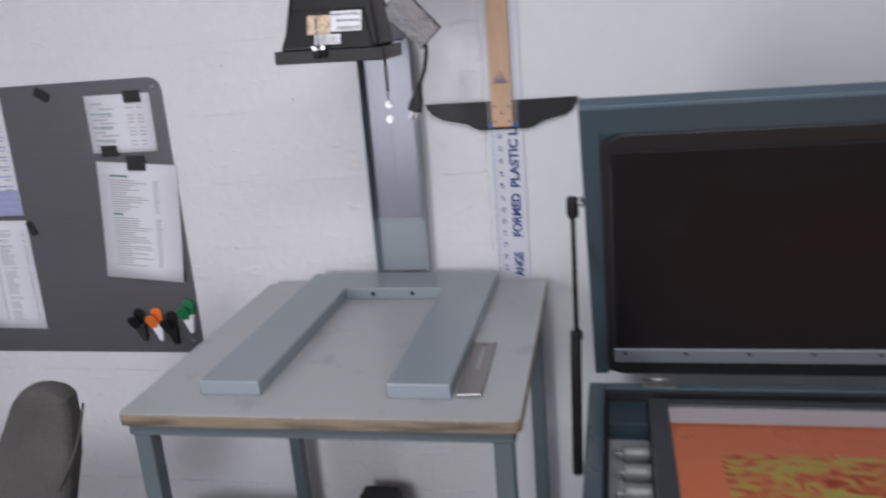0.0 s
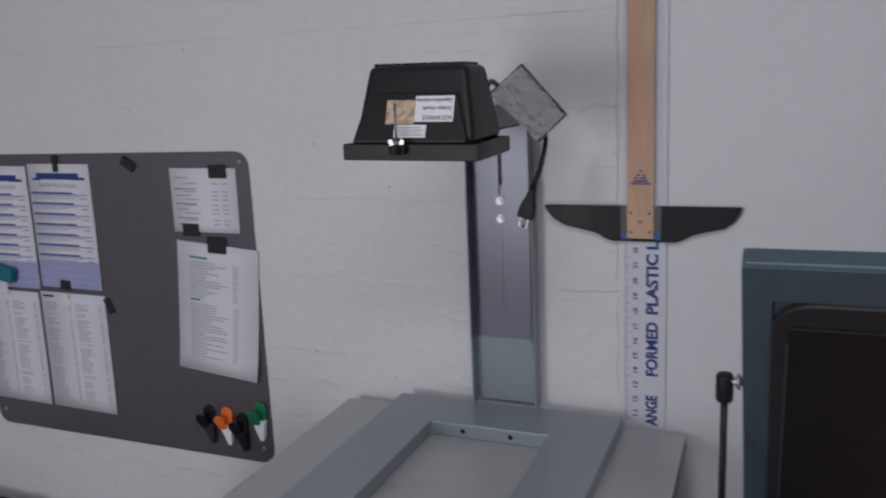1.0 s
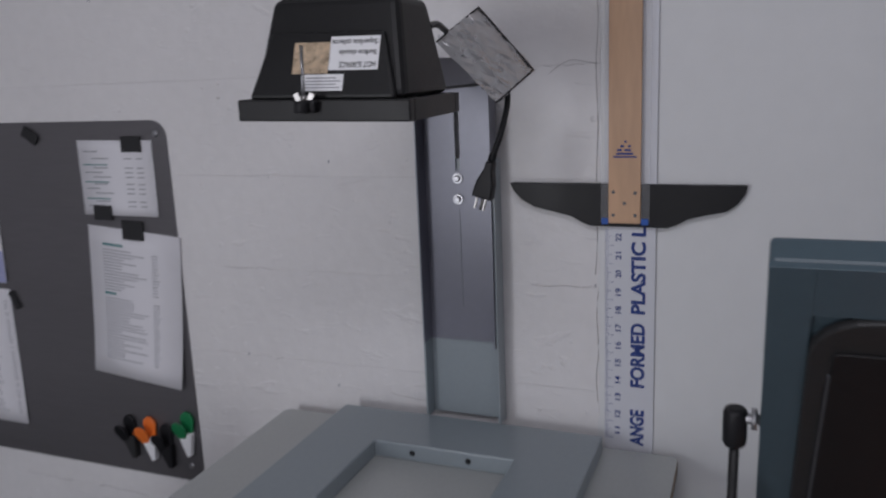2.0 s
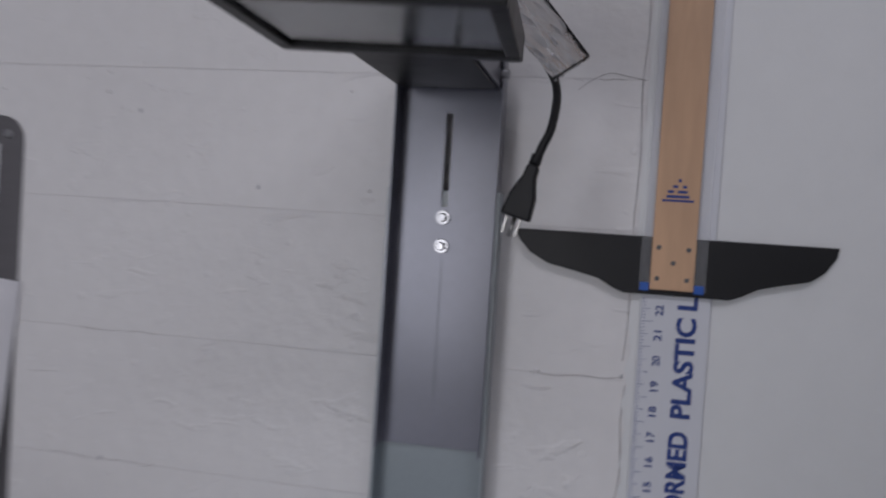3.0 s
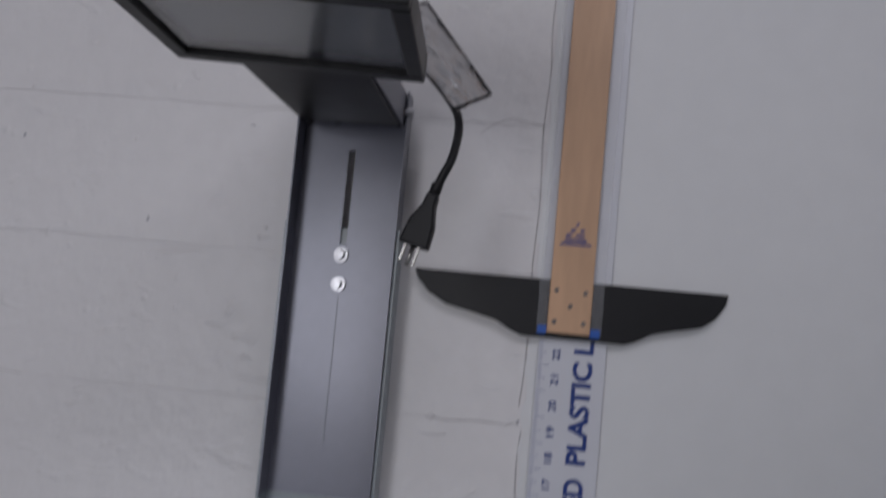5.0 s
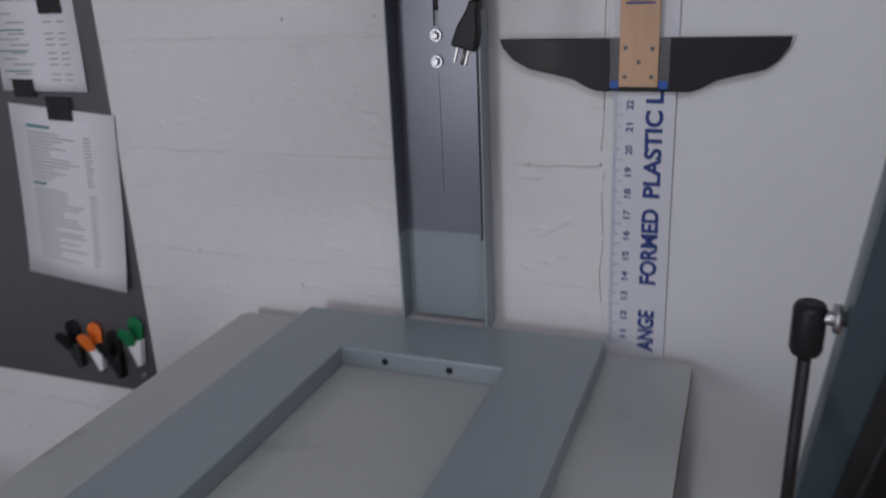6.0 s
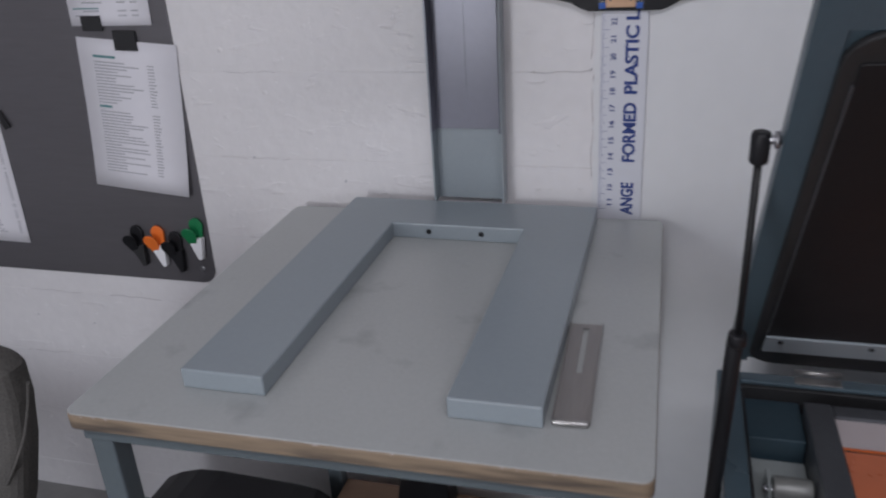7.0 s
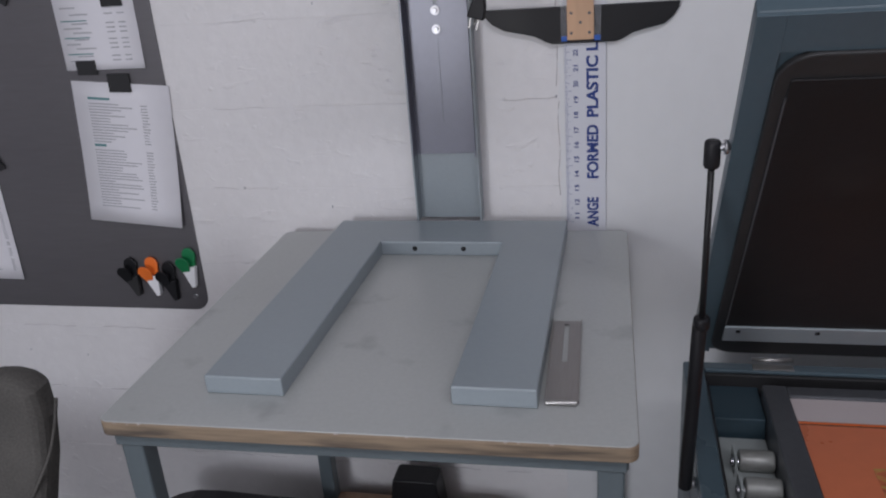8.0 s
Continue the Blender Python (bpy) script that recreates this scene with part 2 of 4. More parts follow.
def solid(name, bm, material, loc, label="", category="", kind="", group=""):
    """A thing made of one mesh, with its origin at loc."""
    bmesh.ops.recalc_face_normals(bm, faces=bm.faces)
    bmesh.ops.translate(bm, verts=bm.verts, vec=-Vector(loc))
    me = bpy.data.meshes.new(name)
    bm.to_mesh(me)
    bm.free()
    me.materials.append(material)
    ob = new(name, me)
    ob.location = loc
    ORIGIN[ob] = Vector(loc)
    return tagged(ob, label, category, group, kind)


def soft(bm, width, segments=2, angle=30):
    edges = [e for e in bm.edges if len(e.link_faces) == 2 and e.calc_face_angle(0) > radians(angle)]
    if width > 0 and edges:
        bmesh.ops.bevel(bm, geom=edges, offset=width, segments=segments, profile=0.5, affect="EDGES", clamp_overlap=True)
    return bm


def box(x0, x1, y0, y1, z0, z1, bevel=0.0, segments=2):
    bm = bmesh.new()
    bmesh.ops.create_cube(bm, size=1, matrix=Matrix.LocRotScale(((x0 + x1) / 2, (y0 + y1) / 2, (z0 + z1) / 2), None, (abs(x1 - x0), abs(y1 - y0), abs(z1 - z0))))
    return soft(bm, bevel, segments)


def join(*bms):
    """Several bmeshes as one."""
    out = bmesh.new()
    for b in bms:
        me = bpy.data.meshes.new("tmp")
        b.to_mesh(me)
        b.free()
        out.from_mesh(me)
        bpy.data.meshes.remove(me)
    return out


def prism(points, a, b, axis="y", bevel=0.0, segments=2):
    """An outline swept from a to b along an axis; points are the other two coordinates in x, y, z order."""
    bm = bmesh.new()

    def at(p, d):
        return {"x": (d, p[0], p[1]), "y": (p[0], d, p[1]), "z": (p[0], p[1], d)}[axis]

    v0, v1 = [bm.verts.new(at(p, a)) for p in points], [bm.verts.new(at(p, b)) for p in points]
    bm.faces.new(v0)
    bm.faces.new(v1[::-1])
    for i in range(len(points)):
        j = (i + 1) % len(points)
        bm.faces.new((v0[i], v1[i], v1[j], v0[j]))
    bmesh.ops.recalc_face_normals(bm, faces=bm.faces)
    return soft(bm, bevel, segments, 40)


def rounded(x0, x1, z0, z1, r, steps=5):
    out = []
    for cx, cz, a0 in ((x1 - r, z1 - r, 0), (x0 + r, z1 - r, 90), (x0 + r, z0 + r, 180), (x1 - r, z0 + r, 270)):
        for k in range(steps + 1):
            a = radians(a0 + 90 * k / steps)
            out.append((cx + r * math.cos(a), cz + r * math.sin(a)))
    return out


def rod(p, q, r, r2=None, sides=16, bevel=0.0):
    p, q = Vector(p), Vector(q)
    bm = bmesh.new()
    turn = (q - p).to_track_quat("Z", "Y").to_matrix().to_4x4()
    bmesh.ops.create_cone(bm, cap_ends=True, segments=sides, radius1=r, radius2=r if r2 is None else r2, depth=(q - p).length,
                          matrix=Matrix.Translation((p + q) / 2) @ turn)
    for f in bm.faces:
        f.smooth = len(f.verts) == 4
    return soft(bm, bevel, 2, 50)


def tube(points, r, sides=10):
    """A round cord along a smooth line through points."""
    pts = [Vector(p) for p in points]
    line = []
    for i in range(len(pts) - 1):
        p0, p1, p2, p3 = pts[max(i - 1, 0)], pts[i], pts[i + 1], pts[min(i + 2, len(pts) - 1)]
        for k in range(6):
            t = k / 6
            line.append(0.5 * (2 * p1 + (p2 - p0) * t + (2 * p0 - 5 * p1 + 4 * p2 - p3) * t * t + (3 * p1 - p0 - 3 * p2 + p3) * t ** 3))
    line.append(pts[-1])
    bm = bmesh.new()
    rings = []
    for i, p in enumerate(line):
        d = (line[min(i + 1, len(line) - 1)] - line[max(i - 1, 0)]).normalized()
        m = d.to_track_quat("Z", "Y").to_matrix()
        rings.append([bm.verts.new(p + m @ Vector((r * math.cos(2 * math.pi * k / sides), r * math.sin(2 * math.pi * k / sides), 0))) for k in range(sides)])
    for a, b in zip(rings, rings[1:]):
        for k in range(sides):
            f = bm.faces.new((a[k], a[(k + 1) % sides], b[(k + 1) % sides], b[k]))
            f.smooth = True
    bm.faces.new(rings[0])
    bm.faces.new(rings[-1])
    return bm


def moved(bm, m):
    bmesh.ops.transform(bm, matrix=m, verts=bm.verts)
    return bm


def about(p, turn):
    """A turn about a point."""
    return Matrix.Translation(p) @ turn @ Matrix.Translation(-Vector(p))


def lettering(text, size, m, depth=0.0004, width=None, bold=0.012):
    """Raised letters of the built-in font as a bmesh, in the xy plane of m; width: the length to which they are set."""
    cu = bpy.data.curves.new("tmp", "FONT")
    cu.body, cu.size, cu.extrude, cu.offset = text, size, depth, size * bold
    ob = bpy.data.objects.new("tmp", cu)
    scene.collection.objects.link(ob)
    me = bpy.data.meshes.new_from_object(ob.evaluated_get(bpy.context.evaluated_depsgraph_get()))
    bm = bmesh.new()
    bm.from_mesh(me)
    bpy.data.objects.remove(ob)
    bpy.data.curves.remove(cu)
    bpy.data.meshes.remove(me)
    if width:
        xs = [v.co.x for v in bm.verts]
        k = width / (max(xs) - min(xs))
        bmesh.ops.transform(bm, matrix=Matrix.Diagonal((k, 1, 1, 1)) @ Matrix.Translation((-min(xs), 0, 0)), verts=bm.verts)
    return moved(bm, m)


# ---- structure ----
ROOM_X0, ROOM_X1, ROOM_Y, ROOM_H, EDGE = -2.3, 2.6, -3.0, 2.7, 0.264
solid("floor", box(ROOM_X0, ROOM_X1, ROOM_Y, 0.2, -0.1, 0.0), FLOOR, (0, 0, 0), "grey concrete workshop floor", "floor", "structure")
solid("ceiling", box(ROOM_X0, ROOM_X1, ROOM_Y, 0.2, ROOM_H, ROOM_H + 0.1), CEIL, (0, 0, ROOM_H), "plain white ceiling", "ceiling", "structure")
wall_back = solid("wall_back", box(ROOM_X0, EDGE + 0.01, 0.0010, 0.2, 0, ROOM_H), JOINT, (0, 0, 0), "white painted concrete block wall", "wall", "structure")
random.seed(4)
jag = []
z = ROOM_H
while z > 0:
    jag.append((EDGE + random.uniform(-0.004, 0.002), z))
    z -= random.uniform(0.006, 0.03)
solid("wall_panel", prism([(ROOM_X1, 0), (ROOM_X1, ROOM_H)] + jag + [(EDGE, 0)], -0.0014, 0.2), PLASTER, (EDGE, 0, 0), "smooth white painted wall panel beside the blocks", "wall", "structure")
solid("wall_left", box(ROOM_X0 - 0.1, ROOM_X0, ROOM_Y, 0.2, 0, ROOM_H), GREYWALL, (ROOM_X0, 0, 0), "plain painted side wall", "wall", "structure")
solid("wall_right", box(ROOM_X1, ROOM_X1 + 0.1, ROOM_Y, 0.2, 0, ROOM_H), GREYWALL, (ROOM_X1, 0, 0), "plain painted side wall", "wall", "structure")
solid("wall_behind", join(box(ROOM_X0, -1.05, ROOM_Y - 0.1, ROOM_Y, 0, ROOM_H), box(-0.05, ROOM_X1, ROOM_Y - 0.1, ROOM_Y, 0, ROOM_H),
                          box(-1.05, -0.05, ROOM_Y - 0.1, ROOM_Y, 0, 0.5), box(-1.05, -0.05, ROOM_Y - 0.1, ROOM_Y, 1.58, ROOM_H)),
      GREYWALL, (0, ROOM_Y, 0), "plain painted wall with a window opening", "wall", "structure")

# ---- work table ----
TX0, TX1, TY0, TY1, TZ = -0.243, 0.381, -0.647, -0.020, 0.76
table = thing("work_table", (0.07, -0.34, 0), "grey laminate work table with worn plywood edge and steel legs", "table")
top = part("tabletop", prism(rounded(TX0, TX1, TY0, TY1, 0.013), TZ - 0.0205, TZ - 0.0015, "z", 0.002), PLY, table, "worn bare plywood edge")
part("laminate", prism(rounded(TX0 + 0.0006, TX1 - 0.0006, TY0 + 0.0006, TY1 - 0.0006, 0.013), TZ - 0.0015, TZ, "z", 0.0006), LAMINATE, top, "scuffed grey laminate surface")
AZ0, AZ1 = 0.717, TZ - 0.0205
for nm, b in (("apron", box(TX0 + 0.008, TX1 - 0.012, TY0 + 0.014, TY0 + 0.018, AZ0, AZ1, 0.0015)), ("apron", box(TX0 + 0.008, TX1 - 0.012, TY1 - 0.018, TY1 - 0.014, AZ0, AZ1, 0.0015)),
              ("apron", box(TX0 + 0.006, TX0 + 0.010, TY0 + 0.018, TY1 - 0.018, AZ0, AZ1, 0.0015)), ("apron", box(TX1 - 0.014, TX1 - 0.01, TY0 + 0.018, TY1 - 0.018, AZ0, AZ1, 0.0015))):
    part(nm, b, LEGPAINT, table)
for lx in (TX0 + 0.0105, TX1 - 0.0145 - 0.029):
    for ly in (TY0 + 0.0185, TY1 - 0.0185 - 0.029):
        leg = part("leg", box(lx, lx + 0.029, ly, ly + 0.029, 0.012, AZ1 - 0.004, 0.003), LEGPAINT, table)
        part("foot", box(lx - 0.001, lx + 0.030, ly - 0.001, ly + 0.030, 0, 0.012, 0.002), BLACKPL, leg)

random.seed(23)
for k in range(9):
    cx = random.choice((0.1, 0.3, -0.18)) + random.uniform(-0.06, 0.06)
    part("chip", moved(prism([(-0.004, -0.0006), (0.005, -0.0004), (0.003, 0.0007), (-0.002, 0.0009)], -0.0004, 0.0004, "y"), Matrix.Translation((cx, TY0 + 0.0002, TZ - 0.0019)) @ Matrix.Scale(random.uniform(0.25, 0.6), 4)), MESH, top, "pale chipped laminate edge")

table.rotation_euler.z = radians(0.8)

# ---- exposure stand: base, column, arm ----
stand = thing("exposure_lamp_stand", (0.07, -0.3, TZ), "blue-grey steel lamp stand with a U-shaped base on the table", "lamp stand")
U0, U1, UI0, UI1, UY0, UY1, UYI, UZ = -0.131, 0.275, -0.030, 0.176, -0.581, -0.033, -0.136, 0.785
ubase = part("base_frame", prism([(U0, UY0), (UI0, UY0), (UI0, UYI), (UI1, UYI), (UI1, UY0), (U1, UY0), (U1, UY1), (U0, UY1)], TZ, UZ, "z", 0.0022, 3), STEELPAINT, stand, "U-shaped folded steel base")
for hx in (0.028, 0.111):
    part("hole", rod((hx, UYI - 0.0008, 0.7725), (hx, UYI + 0.002, 0.7725), 0.0042), BLACKPL, ubase, "dark drilled hole")
CX0, CX1, WEB = 0.011, 0.127, -0.012


def channel(x0, x1, web, depth, z0, z1, t=0.0025):
    return prism([(x0, web + t), (x1, web + t), (x1, web - depth), (x1 - t, web - depth), (x1 - t, web), (x0 + t, web), (x0 + t, web - depth), (x0, web - depth)], z0, z1, "z")


part("lower_column", channel(CX0, CX1, WEB, 0.027, 0.784, 1.172), STEELPAINT, stand, "lower steel channel")


def slotted_channel(x0, x1, web, depth, z0, z1, sx0, sx1, sz0, sz1, t=0.0025):
    """A channel open to the front with a slot through its web, as one connected sheet."""
    bm = bmesh.new()
    line = ((x0, web - depth), (x0, web), (sx0, web), (sx1, web), (x1, web), (x1, web - depth))
    grid = [[bm.verts.new((x, y, z)) for z in (z0, sz0, sz1, z1)] for x, y in line]
    for i in range(5):
        for k in range(3):
            if (i, k) != (2, 1):
                bm.faces.new((grid[i][k], grid[i + 1][k], grid[i + 1][k + 1], grid[i][k + 1]))
    bmesh.ops.recalc_face_normals(bm, faces=bm.faces)
    bmesh.ops.solidify(bm, geom=bm.faces[:], thickness=t)
    return bm


up = part("upper_column", slotted_channel(CX0 + 0.0030, CX1 - 0.0030, WEB - 0.0022, 0.030, 0.903, 1.31, 0.0630, 0.0700, 1.155, 1.252, 0.0014), COLPAINT, stand, "sliding upper steel channel with a slot")
# the shadow along the slot's lower run, drawn as a thin dark bar
part("scribe_line", box(0.0670, 0.0675, WEB - 0.0042, WEB - 0.0034, 0.955, 1.10), LEGPAINT, up, "thin dark line drawn for the slot's shadow edge")
for bz in (1.144, 1.114):
    bolt = part("bolt", rod((0.066, WEB - 0.004, bz), (0.066, WEB - 0.0068, bz), 0.0076, sides=24, bevel=0.0005), CHROME, stand, "bright zinc bolt and washer")
    part("bolt_head", rod((0.066, WEB - 0.0068, bz), (0.066, WEB - 0.0115, bz), 0.0054, 0.0046, sides=6, bevel=0.0008), CHROME, bolt)
# arm: a channel open downwards, bolted between the flanges
AX0, AX1, AY0, AY1 = CX0 + 0.006, CX1 - 0.006, -0.30, -0.014
arm = part("arm", prism([(AX0, 1.276), (AX0, 1.309), (AX1, 1.309), (AX1, 1.276), (AX1 - 0.0025, 1.276), (AX1 - 0.0025, 1.3065), (AX0 + 0.0025, 1.3065), (AX0 + 0.0025, 1.276)], AY0, AY1, "y", 0.0006), COLPAINT, stand, "folded steel arm")
for side, out in ((CX0 + 0.003, -1), (CX1 - 0.003, 1)):
    part("pivot_bolt", rod((side - out * 0.004, -0.045, 1.289), (side + out * 0.006, -0.045, 1.289), 0.005, sides=6, bevel=0.0006), CHROME, arm)

# ---- flood lamp ----
LX0, LX1, LY0, LY1, LZ0, LZ1 = 0.0045, 0.1785, -0.432, -0.286, 1.256, 1.276
lamp = thing("flood_lamp", (0.085, -0.36, 1.26), "black enamelled halogen flood lamp facing down on the arm", "lamp")
part("door_frame", join(box(LX0, LX1, LY0, LY0 + 0.012, LZ0, LZ1, 0.0015), box(LX0, LX1, LY1 - 0.014, LY1, LZ0, LZ1, 0.0015),
                        box(LX0, LX0 + 0.011, LY0 + 0.012, LY1 - 0.014, LZ0, LZ1, 0.0012), box(LX1 - 0.011, LX1, LY0 + 0.012, LY1 - 0.014, LZ0, LZ1, 0.0012)), BLACKMET, lamp, "black rim round the glass")
pane = part("glass_pane", box(LX0 + 0.0105, LX1 - 0.0105, LY0 + 0.0115, LY1 - 0.0135, LZ0 + 0.003, LZ0 + 0.0062), PANE, lamp, "dusty clear glass")


def frustum(a, za, b, zb, bevel=0.0):
    """A box from the rectangle a at za to the rectangle b at zb."""
    bm = bmesh.new()
    lo = [bm.verts.new((x, y, za)) for x, y in ((a[0], a[2]), (a[1], a[2]), (a[1], a[3]), (a[0], a[3]))]
    hi = [bm.verts.new((x, y, zb)) for x, y in ((b[0], b[2]), (b[1], b[2]), (b[1], b[3]), (b[0], b[3]))]
    bm.faces.new(lo)
    bm.faces.new(hi[::-1])
    for i in range(4):
        bm.faces.new((lo[i], hi[i], hi[(i + 1) % 4], lo[(i + 1) % 4]))
    bmesh.ops.recalc_face_normals(bm, faces=bm.faces)
    return soft(bm, bevel, 3)


housing = part("housing", frustum((LX0 + 0.009, LX1 - 0.009, LY0 + 0.014, LY1 - 0.004), LZ1, (0.024, 0.153, -0.388, -0.308), 1.3685, 0.008), BLACKMET, lamp, "black die-cast housing")
part("reflector", frustum((LX0 + 0.015, LX1 - 0.015, LY0 + 0.017, LY1 - 0.017), LZ0 + 0.012, (0.03, 0.14, -0.38, -0.33), LZ1 - 0.0005), ALU, lamp, "dimpled bright reflector")
# raised front panel of the housing, leaning back
fp = moved(prism([(-0.074, 0), (0.074, 0), (0.0575, 0.064), (-0.0575, 0.064)], -0.006, 0.004, "y", 0.003), Matrix.Translation((0.0875, LY0 + 0.012, LZ1 - 0.001)) @ Matrix.Rotation(radians(-20), 4, "X"))
front = part("front_panel", fp, BLACKMET, housing, "raised trapezoid front panel")
FACE = Matrix.Translation((0.0875, LY0 + 0.012, LZ1 - 0.001)) @ Matrix.Rotation(radians(-20), 4, "X") @ Matrix.Translation((0, -0.0062, 0))
for nm, m_, x0, x1, z0, z1, d in (("warning_label", LABEL, 0.006, 0.055, 0.026, 0.058, 0.0006), ("amber_label", COPPER, -0.031, 0.0055, 0.023, 0.053, 0.0005), ("small_label", LABEL, -0.019, 0.022, 0.0065, 0.0222, 0.0005)):
    part(nm, moved(box(x0, x1, -d, 0, z0, z1), FACE), m_, housing, {"warning_label": "white warning label upside down", "amber_label": "shiny amber label", "small_label": "small white label"}[nm])
UPSIDE = Matrix.Rotation(radians(90), 4, "X") @ Matrix.Rotation(radians(180), 4, "Z")
for text, zz, sz, wd in (("HOT SURFACE", 0.0280, 0.0075, 0.036), ("Surface chaude", 0.0390, 0.0068, 0.037), ("Superficie caliente", 0.0490, 0.0068, 0.045)):
    part("warning_text", lettering(text, sz, FACE @ Matrix.Translation((0.0525, -0.0008, zz + 0.0055)) @ UPSIDE, 0.0001, wd), INKBLACK, housing)
part("label_print", join(*[moved(box(-0.016, 0.019 - 0.004 * (k % 2), -0.0008, -0.0004, 0.0090 + 0.003 * k, 0.0102 + 0.003 * k), FACE) for k in range(4)]), INK, housing)
for fx in [0.030 + 0.0092 * k for k in range(13)]:
    part("cooling_fin", box(fx, fx + 0.0022, -0.384, -0.309, 1.368, 1.3715), BLACKMET, housing)
latch = part("latch_screw", rod((0.078, LY0 - 0.006, LZ0 + 0.010), (0.078, LY0 - 0.006, LZ0 + 0.068), 0.0016), CHROME, lamp, "long threaded latch screw")
part("latch_block", box(0.072, 0.090, LY0 - 0.010, LY0 + 0.001, LZ0 + 0.008, LZ0 + 0.020, 0.003), BLACKPL, lamp)
part("latch_knob", rod((0.078, LY0 - 0.010, LZ0 + 0.008), (0.078, LY0 - 0.010, LZ0 + 0.019), 0.0075, bevel=0.002), BLACKPL, lamp)
NUT = Matrix.Translation((0.078, LY0 - 0.006, LZ0 + 0.020))
part("wing_nut", moved(join(moved(box(-0.011, -0.003, -0.001, 0.001, 0.0, 0.012, 0.0008), Matrix.Rotation(radians(-25), 4, "Y")), moved(box(0.003, 0.011, -0.001, 0.001, 0.0, 0.012, 0.0008), Matrix.Rotation(radians(25), 4, "Y")), rod((0, 0, -0.001), (0, 0, 0.005), 0.004)), NUT @ Matrix.Scale(0.75, 4)), STAINLESS, latch)
# black sheet added below the arm to stand in for its underside's shade
part("mounting_plate", box(AX0 + 0.003, AX1 - 0.003, -0.295, -0.052, 1.2725, 1.2755, 0.0008), BLACKMET, lamp, "black sheet added for the shaded underside of the arm")
part("lamp_bracket", join(box(0.03, 0.11, -0.31, -0.285, 1.309, 1.314, 0.001), box(0.03, 0.11, -0.303, -0.298, 1.29, 1.314, 0.001)), BLACKMET, lamp)
# the lamp sits a little askew on its arm
ASKEW = Matrix.Translation((-0.003, 0, -0.002)) @ Matrix.Rotation(radians(3.2), 4, "Z") @ Matrix.Rotation(radians(1.2), 4, "Y")
for child in lamp.children:
    if child.name.split(".")[0] not in ("mounting_plate", "lamp_bracket"):
        child.matrix_local = ASKEW
# cord, plug and foil wrap
cord = part("cord", tube([(0.150, -0.305, 1.338), (0.138, -0.25, 1.343), (0.124, -0.17, 1.334), (0.146, -0.118, 1.314), (0.172, -0.128, 1.284), (0.186, -0.158, 1.256), (0.187, -0.19, 1.222), (0.180, -0.192, 1.203), (0.173, -0.19, 1.186)], 0.0036), BLACKPL, lamp, "black power cord")
PM = Matrix.Translation((0.1745, -0.19, 1.189)) @ Matrix.Rotation(radians(16), 4, "Y") @ Matrix.Scale(0.86, 4)
plug = part("plug", moved(join(prism([(-0.0055, 0.0), (0.0055, 0.0), (0.0065, -0.012), (0.0125, -0.030), (0.0145, -0.052), (-0.0145, -0.052), (-0.0125, -0.030), (-0.0065, -0.012)], -0.009, 0.009, "y", 0.0025), rod((0, 0, 0), (0, 0, 0.01), 0.0055)), PM), BLACKPL, lamp, "black three-pin mains plug")
part("prong", moved(join(box(-0.0085, -0.0065, -0.003, 0.003, -0.069, -0.052), box(0.0045, 0.0065, -0.003, 0.003, -0.069, -0.052), rod((-0.001, 0.006, -0.052), (-0.001, 0.006, -0.071), 0.0022)), PM), STAINLESS, plug)


def foil_sheet():
    """A crumpled foil tag wrapped over the cord."""
    bm = bmesh.new()
    nx, nz = 14, 12
    c = [Vector(p) for p in ((0.122, -0.215, 1.326), (0.146, -0.135, 1.366), (0.209, -0.125, 1.291), (0.186, -0.200, 1.257))]
    random.seed(7)
    rows = []
    for i in range(nx + 1):
        u = i / nx
        rows.append([])
        for k in range(nz + 1):
            v = k / nz
            p = (c[0] * (1 - u) + c[1] * u) * (1 - v) + (c[3] * (1 - u) + c[2] * u) * v
            p += Vector((random.uniform(-1, 1) * 0.0006, random.uniform(-1, 1) * 0.0026 - 0.004 * math.sin(math.pi * u), random.uniform(-1, 1) * 0.0006))
            rows[-1].append(bm.verts.new(p))
    for a, b in zip(rows, rows[1:]):
        for k in range(nz):
            bm.faces.new((a[k], a[k + 1], b[k + 1], b[k]))
    back = bmesh.ops.duplicate(bm, geom=bm.verts[:] + bm.edges[:] + bm.faces[:])
    bmesh.ops.translate(bm, verts=[g for g in back["geom"] if isinstance(g, bmesh.types.BMVert)], vec=(0.001, 0.007, -0.001))
    return bm


foil = part("foil_wrap", foil_sheet(), FOIL, lamp, "crinkled silver foil tag on the cord")
part("foil_border", join(*[tube([a, b], 0.0011, 6) for a, b in (((0.122, -0.216, 1.326), (0.146, -0.136, 1.366)), ((0.146, -0.136, 1.366), (0.209, -0.126, 1.291)), ((0.209, -0.126, 1.291), (0.186, -0.201, 1.257)))]), BLACKPL, foil)

# ---- ruler and T-square on the wall ----
ruler = thing("plastic_ruler", (0.305, -0.004, 0.70), "long clear plastic ruler with blue lettering hung on the wall", "ruler")
part("blade", box(0.2725, 0.340, -0.0062, -0.0032, 0.70, 1.75, 0.0006), RULER, ruler, "translucent ruler blade")
FACE_R = Matrix.Rotation(radians(90), 4, "X")
UPWARD = Matrix.Rotation(radians(90), 4, "Z")
